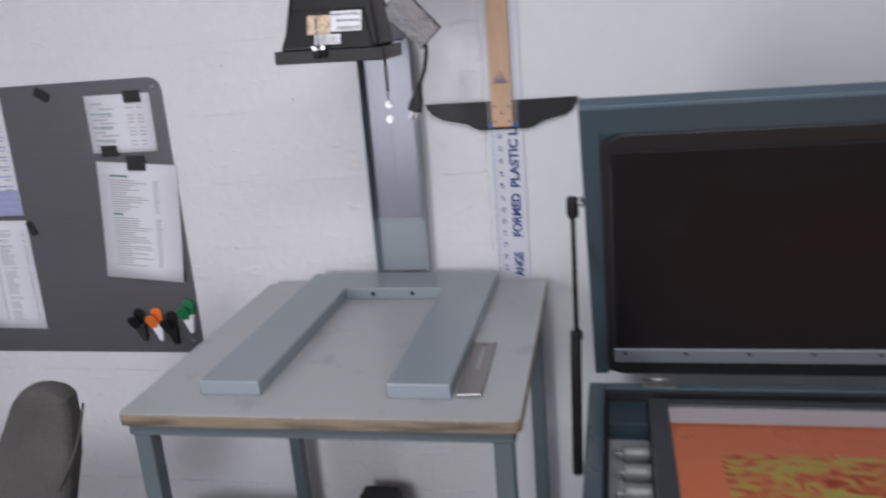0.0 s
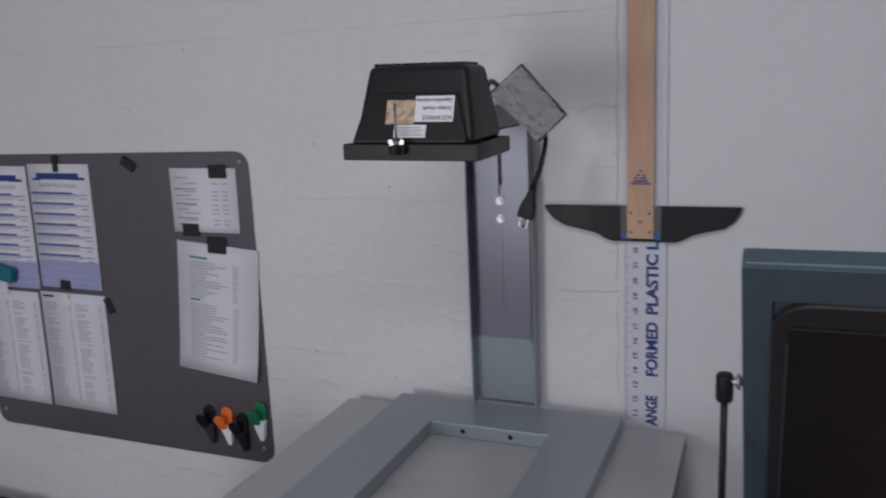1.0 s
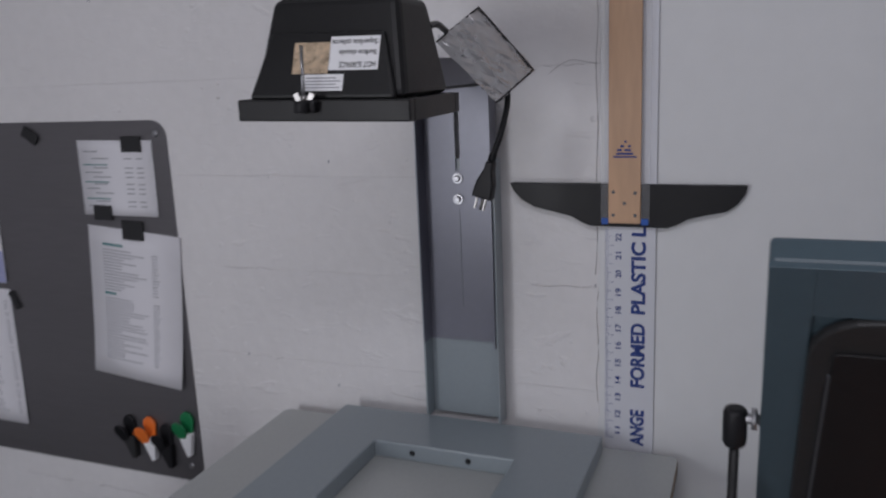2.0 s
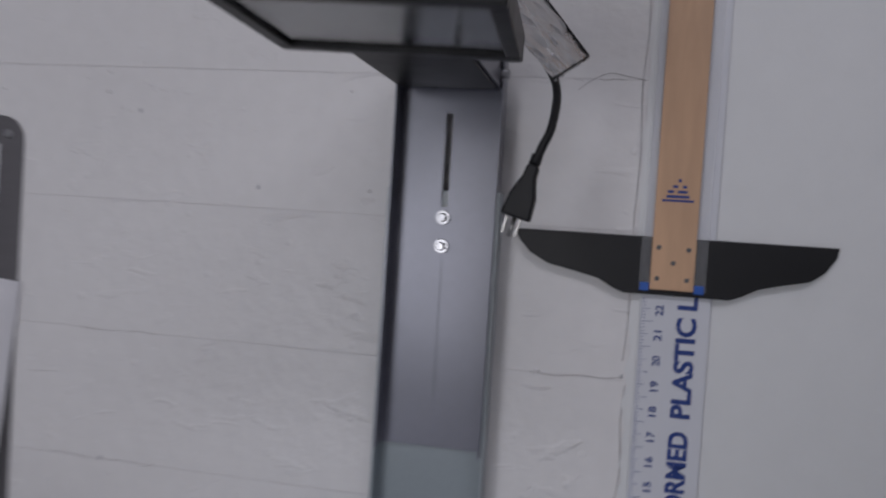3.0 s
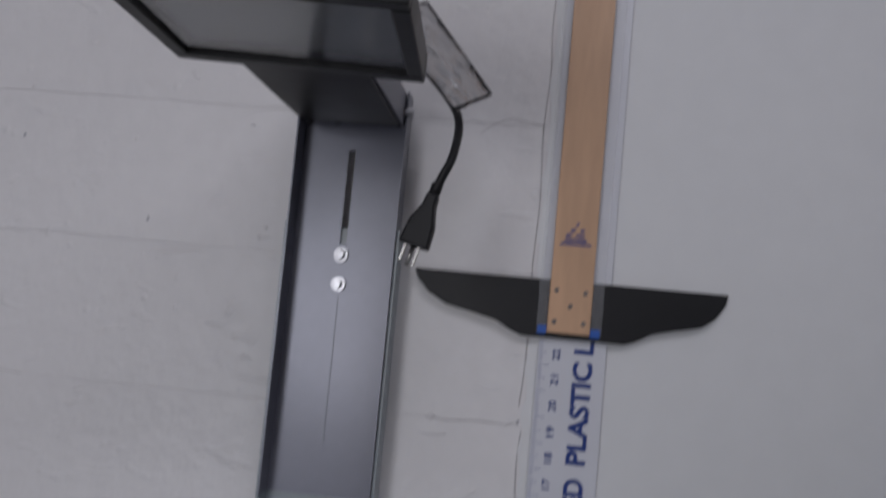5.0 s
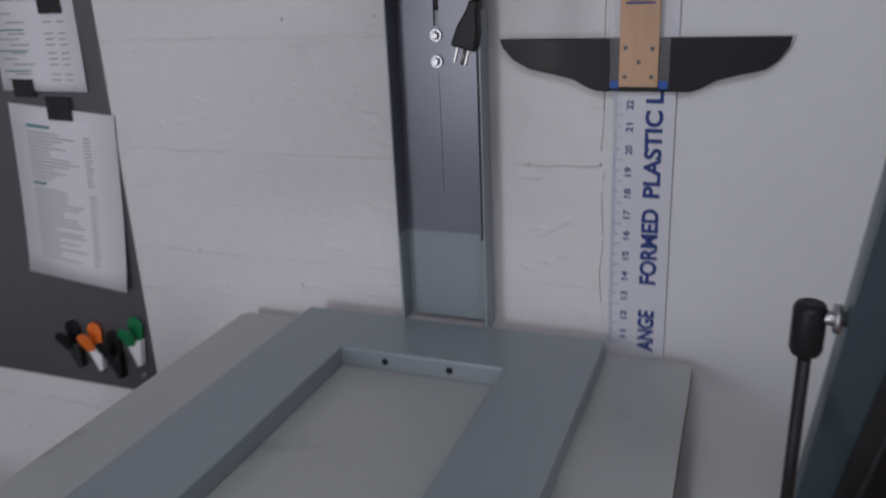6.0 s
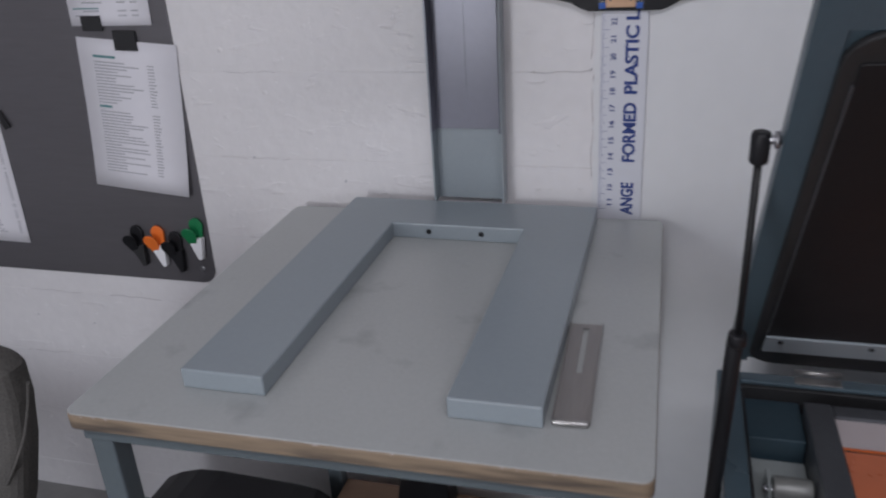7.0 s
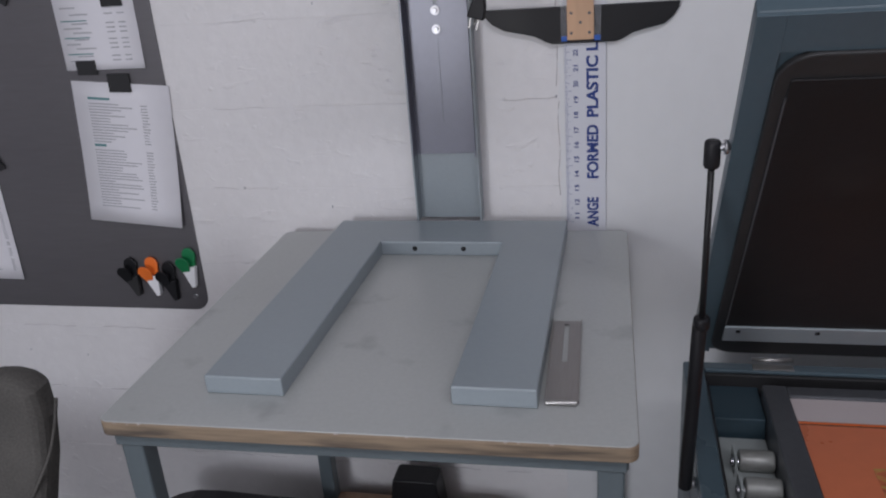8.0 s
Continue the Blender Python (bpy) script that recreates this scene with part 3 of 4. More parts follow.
for text, x, z0, z1, sz in (("FORMED", 0.3265, 0.852, 0.945, 0.0255), ("PLASTIC", 0.3265, 0.9585, 1.059, 0.0255), ("L", 0.3265, 1.067, 1.080, 0.0255), ("ANGE", 0.3265, 0.764, 0.818, 0.0255)):
    part("blue_lettering", lettering(text, sz, Matrix.Translation((x, -0.0066, z0)) @ FACE_R @ UPWARD, 0.0003, z1 - z0, 0.034), INKBLUE, ruler)
for inch in range(11, 23):
    zi = 0.81 + 0.0255 * (inch - 12)
    part("inch_number", lettering(str(inch), 0.0105, Matrix.Translation((0.2945, -0.0066, zi - 0.0055)) @ FACE_R @ UPWARD, 0.0002, 0.0105, 0.02), INKBLUE, ruler)
    part("inch_marks", join(*[box(0.2735, 0.2735 + (0.011 if k == 0 else 0.008 if k == 4 else 0.004), -0.0067, -0.0062, zi + 0.0255 * k / 8 - 0.0121, zi + 0.0255 * k / 8 - 0.0117) for k in range(8)]), INKBLUE, ruler)

tsq = thing("t_square", (0.3, -0.01, 1.08), "wooden T-square with a black head hung on the wall", "t-square")
HEAD = [(0.142, 1.138), (0.146, 1.128), (0.158, 1.115), (0.177, 1.1045), (0.205, 1.0985), (0.228, 1.093), (0.243, 1.0845), (0.254, 1.0805), (0.355, 1.0805), (0.366, 1.0845), (0.381, 1.093), (0.402, 1.0985), (0.428, 1.104), (0.441, 1.114), (0.450, 1.128), (0.452, 1.138)]
part("head", prism(HEAD, -0.0135, -0.0068, "y", 0.001), BLACKPL, tsq, "black shaped head")
part("wood_blade", box(0.279, 0.321, -0.0175, -0.0137, 1.086, 1.78, 0.0008), MAPLE, tsq, "maple blade")
part("clear_edge", box(0.2685, 0.2788, -0.0155, -0.0138, 1.086, 1.78, 0.0004), CLEAR, tsq, "clear acrylic edge")
part("clear_edge", box(0.3212, 0.3325, -0.0155, -0.0138, 1.086, 1.78, 0.0004), CLEAR, tsq, "clear acrylic edge")
for sx, sz in ((0.2855, 1.128), (0.314, 1.127), (0.300, 1.113), (0.2855, 1.097), (0.314, 1.097)):
    part("screw", rod((sx, -0.0172, sz), (sx, -0.0181, sz), 0.0026, 0.0020), DARKALU, tsq)
for x0, x1 in ((0.2695, 0.2787), (0.3213, 0.331)):
    part("blue_tip", box(x0, x1, -0.0162, -0.0137, 1.084, 1.0925, 0.0008), BLUETAPE, tsq)
part("stamp", join(box(0.285, 0.3155, -0.01765, -0.0174, 1.1735, 1.1757), *[box(0.3 - w / 2 + dx, 0.3 + w / 2 + dx, -0.01765, -0.0174, z0, z0 + 0.0028) for w, dx, z0 in ((0.022, 0, 1.1772), (0.006, -0.007, 1.182), (0.009, 0.004, 1.182), (0.005, -0.003, 1.187), (0.004, 0.006, 1.187), (0.003, 0.001, 1.193))]), INKBLUE, tsq, "small blue maker stamp")

# ---- steel board with papers ----
board = thing("magnetic_board", (-0.85, 0, 0.59), "brushed grey steel magnetic board screwed to the wall", "board")
BX0, BX1, BZ0, BZ1 = -1.249, -0.451, 0.580, 1.233
part("sheet", prism(rounded(BX0, BX1, BZ0, BZ1, 0.03), -0.0028, -0.0004, "y", 0.0005), BOARD, board)
for sx, sz in ((-0.477, 0.610), (-0.472, 1.211), (BX0 + 0.024, 0.614), (BX0 + 0.024, 1.213)):
    part("screw", rod((sx, -0.0028, sz), (sx, -0.0048, sz), 0.006, 0.004, bevel=0.0006), CHROME, board, "small bright screw")


def sheet(name, label, cx, cz, w, h, turn, curl, make):
    """A sheet of paper, slightly curled, with its print; make(place) adds the print by paper coordinates, with 0, 0 at the top left."""
    ob = thing(name, (cx, -0.004, cz - h / 2), label, "paper")
    m = Matrix.Translation((cx, -0.0042, cz)) @ Matrix.Rotation(radians(turn), 4, "Y")
    bm = bmesh.new()
    n = 8
    rows = []
    for i in range(n + 1):
        v = i / n
        rows.append([bm.verts.new(m @ Vector((x, -curl * v ** 3 * (0.6 + 0.4 * s), h / 2 - v * h))) for s, x in ((0, -w / 2), (0.5, 0), (1, w / 2))])
    for a, b in zip(rows, rows[1:]):
        for k in range(2):
            bm.faces.new((a[k], a[k + 1], b[k + 1], b[k])).smooth = True
    ext = bmesh.ops.extrude_face_region(bm, geom=bm.faces[:])
    bmesh.ops.translate(bm, verts=[g for g in ext["geom"] if isinstance(g, bmesh.types.BMVert)], vec=(0, 0.0003, 0))
    part("paper", bm, PAPER, ob)

    def bars(rects, material, nm="print"):
        bs = []
        for x0, x1, z0, z1 in rects:
            def dy(x, zz):
                return -curl * (zz / h) ** 3 * (0.6 + 0.4 * x / w) - 0.0003
            b = bmesh.new()
            vs = [b.verts.new(m @ Vector((x - w / 2, dy(x, zz), h / 2 - zz))) for x, zz in ((x0, z0), (x1, z0), (x1, z1), (x0, z1))]
            b.faces.new(vs)
            bs.append(b)
        tagged(part(nm, join(*bs), material, ob), kind="stuff")

    make(bars, w, h, m, ob)
    return ob


def price_list(bars, w, h, m, ob):
    random.seed(11)
    lines, z = [], 0.040
    while z < h - 0.028:
        if not 0.118 < z < 0.126:
            lines += [(0.030, 0.030 + random.uniform(0.035, 0.095), z, z + 0.0021), (w - 0.062, w - 0.062 + random.uniform(0.010, 0.016), z, z + 0.0021)]
        z += 0.0056
    bars(lines, INK)
    bars([(0.030, 0.075, 0.029, 0.0335)], INKGREEN, "heading")
    bars([(0.030, 0.055, 0.119, 0.1235)], INKGREEN, "heading")


def card(bars, w, h, m, ob):
    random.seed(3)
    lines = []
    for k, z in enumerate((0.018, 0.030, 0.046, 0.054, 0.062, 0.074, 0.082, 0.090, 0.104, 0.112)):
        lines += [(0.012 + 0.018 * (k % 3 > 0), 0.03 + 0.018 * (k % 3 > 0) + random.uniform(0.01, 0.025), z, z + 0.0024), (w - 0.062, w - 0.045, z, z + 0.0022), (w - 0.036, w - 0.022, z, z + 0.0022)]
    bars(lines, INK)
    bars([(0.010, 0.062, z, z + 0.002) for z in (0.041, 0.071, 0.100)], INKGREEN, "rule")


def columns(bars, w, h, m, ob):
    random.seed(21)
    lines = []
    for c0 in (0.012, w / 2 + 0.006):
        z = 0.024
        while z < h - 0.02:
            if random.random() > 0.08:
                lines += [(c0, c0 + random.uniform(0.022, 0.042), z, z + 0.0018), (c0 + w / 2 - 0.026, c0 + w / 2 - 0.018, z, z + 0.0018)]
            z += 0.0047
    bars(lines, INK)
    bars([(0.008, 0.040, 0.008, 0.0125)], INKBLACK, "heading")


def packages(bars, w, h, m, ob):
    random.seed(31)
    lines, dark = [], []
    for k in range(7):
        z = 0.062 + 0.0232 * k
        dark += [(0.004, w - 0.052, z, z + 0.0035)]
        lines += [(0.012, w - 0.03 - random.uniform(0, 0.03), z + 0.0088, z + 0.0104), (0.012, w - 0.04 - random.uniform(0, 0.05), z + 0.0128, z + 0.0143), (w - 0.032, w - 0.014, z + 0.012, z + 0.015)]
    bars([(0.004, w - 0.012, d[2] + 0.0038, d[2] + 0.0072) for d in dark], INKPALE, "section_band")
    bars(dark, INKBLUE, "section_rule")
    bars(lines, INK)
    bars([(0.001, w - 0.001, h - 0.062 + 0.0155 * k, h - 0.062 + 0.0155 * (k + 1) - 0.0004) for k in range(4)], INKPALE, "shaded_foot")
    bars([(0.024, w - 0.030, 0.020, 0.034), (0.012, 0.035, 0.031, 0.036), (w - 0.05, w - 0.014, 0.029, 0.035)], INKBLUE, "emblem")
    part("heading_text", lettering("SHOP PACKAGES", 0.012, m @ Matrix.Translation((-w / 2 + 0.030, -0.0006, h / 2 - 0.051)) @ Matrix.Rotation(radians(90), 4, "X"), 0.0001, w - 0.068), INK, ob)


sheet("price_sheet", "white printed price list held by a black magnet", -0.5555, 0.9075, 0.199, 0.275, 4.8, 0.012, price_list)
sheet("price_card", "small white printed card held by black magnets", -0.563, 1.1355, 0.162, 0.130, 0.3, 0.002, card)
sheet("package_sheet", "white sheet with blue headings on the steel board", -0.950, 1.072, 0.178, 0.278, 0.6, 0.002, packages)
sheet("package_sheet", "white sheet with blue headings beside another one", -1.135, 1.067, 0.178, 0.280, 0.6, 0.002, packages)
sheet("parts_list", "white two-column printed list on the steel board", -0.9585, 0.782, 0.190, 0.277, 0.8, 0.002, columns)
sheet("parts_list", "white two-column printed list beside another one", -1.154, 0.782, 0.185, 0.272, 0.8, 0.002, columns)

for i, (mx, mz, w, h, turn) in enumerate(((-0.523, 1.194, 0.042, 0.026, 0), (-0.602, 1.075, 0.040, 0.026, 0), (-0.542, 1.045, 0.045, 0.034, 2), (-0.748, 1.210, 0.036, 0.020, 32), (-0.951, 1.212, 0.014, 0.036, 0), (-0.968, 0.940, 0.030, 0.022, 5), (-0.849, 0.899, 0.036, 0.014, 66))):
    solid("magnet", moved(box(-w / 2, w / 2, -0.0025, 0, -h / 2, h / 2, 0.0006), Matrix.Translation((mx, -0.0056, mz)) @ Matrix.Rotation(radians(turn), 4, "Y")), MAGNET, (mx, -0.0056, mz), "flat black strip magnet on the steel board", "magnet", group="strip magnets")
solid("magnet", box(-1.178, -1.150, -0.009, -0.0056, 0.908, 0.940, 0.002), PAPER, (-1.164, -0.006, 0.92), "small white square magnet", "magnet", group="strip magnets")
solid("magnet", join(box(-0.980, -0.960, -0.008, -0.0056, 0.892, 0.915, 0.002), rod((-0.966, -0.008, 0.914), (-0.966, -0.013, 0.914), 0.006)), LABEL, (-0.97, -0.006, 0.9), "small pale round clip magnet", "magnet", group="strip magnets")
solid("eraser", moved(box(-0.030, 0.030, -0.024, 0, -0.017, 0.017, 0.006, 3), Matrix.Translation((-1.140, -0.0056, 0.962)) @ Matrix.Rotation(radians(12), 4, "Y")), TEALFELT, (-1.14, -0.006, 0.96), "teal felt board eraser on the board", "eraser")


def clip(cx, cz, material, body, label, lean):
    """A spring clip magnet: two broad leaves spread in a V, with a pale jaw below."""
    ob = thing("magnetic_clip", (cx, -0.004, cz - 0.02), label, "clip", "clips on the board")
    leaf = [(-0.008, -0.016), (0.008, -0.016), (0.012, 0.0)] + [(0.0145 * math.cos(a), 0.008 + 0.0165 * math.sin(a)) for a in [math.pi * k / 10 for k in range(11)]] + [(-0.012, 0.0)]
    tilt = Matrix.Rotation(radians(lean), 4, "Y")
    part("back_leaf", moved(prism(leaf, -0.005, 0.0, "y", 0.0015), Matrix.Translation((cx, -0.005, cz)) @ tilt), material, ob)
    part("front_leaf", moved(prism(leaf, -0.004, 0.0, "y", 0.0015), Matrix.Translation((cx - 0.009, -0.017, cz - 0.012)) @ tilt @ Matrix.Rotation(radians(20), 4, "X")), material, ob)
    part("jaw", moved(prism([(-0.006, -0.058), (0.002, -0.058), (0.0125, -0.014), (-0.0185, -0.016)], -0.013, -0.001, "y", 0.0015), Matrix.Translation((cx - 0.001, -0.004, cz)) @ tilt), body, ob)


clip(-0.604, 0.671, BLACKPL, GASKET, "black plastic spring clip on the board", -11)
clip(-0.557, 0.673, ORANGE, LABEL, "orange and white plastic spring clip on the board", -9)
clip(-0.521, 0.663, BLACKPL, BLACKPL, "large black plastic spring clip on the board", -10)
clip(-0.471, 0.693, GREEN, LABEL, "green and white plastic spring clip on the board", -5)

# ---- slotted plate on the table ----
plate = thing("slotted_plate", (0.297, -0.47, TZ), "bare steel slotted channel plate lying on the table", "plate")
PT = about((0.297, -0.47, TZ), Matrix.Rotation(radians(1.5), 4, "Z"))
X0, X1, Y0, Y1 = 0.2785, 0.3175, -0.570, -0.369
LAID = Matrix(((1, 0, 0, 0), (0, 0, 1, 0), (0, -1, 0, 0), (0, 0, 0, 1)))
part("slotted_channel", moved(moved(slotted_channel(X0, X1, -(TZ + 0.0018), 0.0045, Y0, Y1, 0.2948, 0.3012, -0.478, -0.379, 0.0016), LAID), PT), PLATE, plate)
part("front_lip", moved(rod((X0 + 0.0015, Y0 - 0.0012, TZ + 0.0038), (X1 - 0.0015, Y0 - 0.0012, TZ + 0.0038), 0.0034, sides=14, bevel=0.001), PT), STAINLESS, plate, "bright rolled front edge")

# ---- vacuum exposure unit with open lid ----
MX0, MX1, MY0, MY1, MZ = 0.476, 1.42, -0.95, -0.185, 0.604
unit = thing("exposure_unit", (0.95, -0.55, 0), "blue-green steel screen exposure unit with its lid propped open", "machine")
RAIL = 0.030
CAB = MX0 - 0.013
part("cabinet", box(CAB, MX1, MY0, MY1, 0.0, 0.50, 0.004), TEAL, unit, "blue-green steel cabinet")
for b in (box(CAB, CAB + RAIL, MY0, MY1, 0.50, MZ, 0.003), box(MX1 - RAIL, MX1, MY0, MY1, 0.50, MZ, 0.003), box(CAB + RAIL, MX1 - RAIL, MY1 - 0.022, MY1, 0.50, MZ, 0.003), box(CAB + RAIL, MX1 - RAIL, MY0, MY0 + RAIL, 0.50, MZ, 0.003)):
    part("rim", b, TEAL, unit)
# deck and ledge are a darker teal than the rim
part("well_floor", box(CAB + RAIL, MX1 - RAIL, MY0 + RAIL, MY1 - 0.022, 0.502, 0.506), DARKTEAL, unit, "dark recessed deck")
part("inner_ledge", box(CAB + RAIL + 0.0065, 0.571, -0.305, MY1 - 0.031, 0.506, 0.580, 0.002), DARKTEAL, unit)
# black strips put inside the rim to imitate the shade of the cavity
part("dark_strip", box(CAB + RAIL, CAB + RAIL + 0.006, MY0 + RAIL, MY1 - 0.0305, 0.506, 0.590, 0.002), GASKET, unit)
part("dark_strip", box(CAB + RAIL, MX1 - RAIL, MY1 - 0.030, MY1 - 0.0222, 0.560, 0.599, 0.002), GASKET, unit)
part("pale_panel", box(CAB + RAIL + 0.007, 0.571, -0.80, -0.312, 0.506, 0.552, 0.002), PALEPAINT, unit, "pale grey control panel")
for cy in (-0.385, -0.445, -0.505):
    cl = part("clamp_knob", rod((0.524, cy, 0.566), (0.570, cy, 0.566), 0.0150, sides=24, bevel=0.003), CLAMP, unit, "grey cylindrical clamp")
    part("clamp_screw", rod((0.513, cy - 0.004, 0.566), (0.533, cy - 0.004, 0.566), 0.006, bevel=0.001), CHROME, cl)
    part("clamp_plate", box(0.517, 0.521, cy - 0.020, cy + 0.020, 0.552, 0.578, 0.001), PALEPAINT, cl)
for k in (0.0, 0.62):
    hg = part("hinge", rod((0.565 + k, MY1 - 0.004, MZ + 0.009), (0.625 + k, MY1 - 0.004, MZ + 0.009), 0.0034), STAINLESS, unit, "bright steel hinge")
    part("hinge_leaf", box(0.565 + k, 0.625 + k, MY1 - 0.022, MY1 - 0.006, MZ, MZ + 0.002, 0.0005), STAINLESS, hg)
# lid in its own frame: u along x, v up the slope from the hinge, w outwards
SLOPE = math.degrees(math.atan2(1.180 - 0.626, 0.608 - 0.19))
LEN, THICK = 0.694, 0.024


def lidbox(x0, x1, v0, v1, w0, w1, bevel=0.0):
    """A box on the lid: v up from the hinge, w = 0 on the inner face, positive outwards."""
    bm = box(x0, x1, v0, v1, w0, w1, bevel)
    up_, out_ = Vector((0, -math.cos(radians(SLOPE)), math.sin(radians(SLOPE)))), Vector((0, math.sin(radians(SLOPE)), math.cos(radians(SLOPE))))
    for v in bm.verts:
        v.co = Vector((v.co.x, 0, 0)) + Vector((0, -0.19, 0.626)) + up_ * v.co.y + out_ * v.co.z
    return bm


def lidprism(points, w0, w1, bevel=0.0):
    bm = prism(points, w0, w1, "z", bevel)
    up_, out_ = Vector((0, -math.cos(radians(SLOPE)), math.sin(radians(SLOPE)))), Vector((0, math.sin(radians(SLOPE)), math.cos(radians(SLOPE))))
    for v in bm.verts:
        v.co = Vector((v.co.x, 0, 0)) + Vector((0, -0.19, 0.626)) + up_ * v.co.y + out_ * v.co.z
    return bm


lid = part("lid", lidbox(MX0, MX1, -0.002, LEN, 0.004, THICK, 0.003), TEAL, unit, "open steel lid leaning forward")
FR = 0.025
for b in (lidbox(MX0, MX0 + FR, -0.002, LEN, 0, 0.0045, 0.0003), lidbox(MX1 - FR, MX1, -0.002, LEN, 0, 0.0045, 0.0003), lidbox(MX0 + FR, MX1 - FR, LEN - 0.044, LEN, 0, 0.0045, 0.0003)):
    part("lid_border", b, TEAL, lid)
part("blanket", lidprism(rounded(MX0 + FR, MX1 - FR, 0.004, LEN - 0.044, 0.035), -0.004, 0.0035, 0.002), GASKET, lid, "black rubber vacuum blanket")
part("blanket_field", lidprism(rounded(MX0 + FR + 0.014, MX1 - FR - 0.014, 0.050, LEN - 0.074, 0.004), -0.0065, -0.004, 0.001), RUBBER, lid)
part("clamp_strip", lidbox(MX0 + FR + 0.012, MX1 - FR - 0.012, 0.060, 0.106, -0.010, -0.0065, 0.001), STEELPAINT, lid, "pale metal clamping strip")
for k in range(8):
    part("strip_hole", lidbox(0.529 + 0.107 * k, 0.535 + 0.107 * k, 0.090, 0.098, -0.0108, -0.0098), BLACKPL, lid)
part("side_line", lidbox(MX0 + FR + 0.0128, MX0 + FR + 0.0142, 0.11, LEN - 0.10, -0.0062, -0.0038), DARKALU, lid, "thin grey edge line")
part("lid_latch", join(lidbox(0.905, 0.985, LEN, LEN + 0.012, 0.006, 0.022, 0.003), lidbox(0.93, 0.96, LEN + 0.012, LEN + 0.022, 0.008, 0.02, 0.003)), CHROME, lid, "chrome lid latch")
# gas strut
strut = part("gas_strut", rod((0.450, -0.443, 0.560), (0.4560, -0.472, 0.818), 0.0086, sides=20, bevel=0.002), BLACKPL, unit, "black gas strut")
part("strut_rod", rod((0.4575, -0.474, 0.818), (0.4585, -0.485, 1.020), 0.0037), BLACKMET, strut)
part("strut_collar", rod((0.4575, -0.4735, 0.812), (0.4575, -0.475, 0.828), 0.0097, bevel=0.003), BLACKPL, strut)
part("strut_end", join(rod((0.4585, -0.484, 1.010), (0.4585, -0.487, 1.042), 0.0088, sides=20, bevel=0.004)), BLACKPL, strut)
part("ball_stud", join(rod((0.4585, -0.487, 1.034), (0.482, -0.487, 1.034), 0.004), rod((0.470, -0.487, 1.034), (0.474, -0.487, 1.034), 0.008)), CHROME, strut)
part("ball_stud", join(rod((0.450, -0.443, 0.568), (0.465, -0.443, 0.568), 0.004), rod((0.459, -0.443, 0.568), (0.462, -0.443, 0.568), 0.008)), CHROME, strut)

# ---- framed screen lying on the exposure unit ----
screen = thing("printing_screen", (0.95, -0.55, 0.507), "metal-framed printing screen with orange film in the unit", "printing screen")
SX0, SX1, SY0, SY1, SZ = 0.572, 1.22, -0.86, -0.246, 0.603
for nm, b in (("frame_bar", box(SX0, SX0 + 0.034, SY0, SY1, 0.506, SZ, 0.003)), ("frame_bar", box(SX1 - 0.03, SX1, SY0, SY1, 0.506, SZ, 0.003)), ("frame_bar", box(SX0 + 0.034, SX1 - 0.03, SY1 - 0.026, SY1, 0.506, SZ - 0.001, 0.003)), ("frame_bar", box(SX0 + 0.034, SX1 - 0.03, SY0, SY0 + 0.03, 0.506, SZ, 0.003))):
    part(nm, b, DARKALU, screen, "dull dark metal bar with worn edges")
part("mesh_border", box(SX0 + 0.034, SX1 - 0.03, SY0 + 0.03, SY1 - 0.026, 0.594, 0.597), MESH, screen, "pale stretched mesh")
film = part("film", box(SX0 + 0.035, SX1 - 0.031, SY0 + 0.031, -0.332, 0.597, 0.5986), FILM, screen, "orange film with a torn yellow pattern")
part("artwork", box(SX0 + 0.105, SX1 - 0.06, SY0 + 0.06, -0.432, 0.5986, 0.5992), ARTWORK, film)
part("film_border", box(SX0 + 0.035, SX1 - 0.031, -0.3375, -0.3350, 0.5986, 0.5990), ORANGE, film, "bright orange film margin")
part("film_edge", box(SX0 + 0.035, SX1 - 0.031, -0.3405, -0.3385, 0.5986, 0.5990), INKBLACK, film)

# ---- office chair beside the table ----
chair = thing("office_chair", (-0.6, -0.5, 0), "charcoal fabric office chair beside the table", "chair")
BACK = [(-0.11, 0.40), (-0.05, 0.53), (-0.018, 0.63), (-0.004, 0.70), (-0.004, 0.745), (-0.016, 0.762), (-0.045, 0.768), (-0.085, 0.766), (-0.115, 0.735), (-0.145, 0.685), (-0.178, 0.635), (-0.205, 0.58), (-0.24, 0.50), (-0.25, 0.40)]
part("backrest", moved(prism(BACK, -0.03, 0.022, "y", 0.02, 4), Matrix.Translation((-0.384, -0.55, -0.005))), FABRIC, chair)
part("piping", tube([(-0.349, -0.580, 0.740), (-0.362, -0.580, 0.701), (-0.382, -0.580, 0.655), (-0.408, -0.580, 0.612), (-0.436, -0.580, 0.570)], 0.0022, 8), FABRIC, chair, "sewn seam along the backrest")
part("seat", moved(prism(rounded(-0.20, 0.20, -0.21, 0.21, 0.07), 0.36, 0.43, "z", 0.025, 4), Matrix.Translation((-0.80, -0.66, 0))), FABRIC, chair)
part("back_post", box(-0.64, -0.52, -0.575, -0.545, 0.35, 0.42, 0.004), BLACKPL, chair)
part("gas_column", rod((-0.80, -0.66, 0.10), (-0.80, -0.66, 0.36), 0.028), BLACKPL, chair)
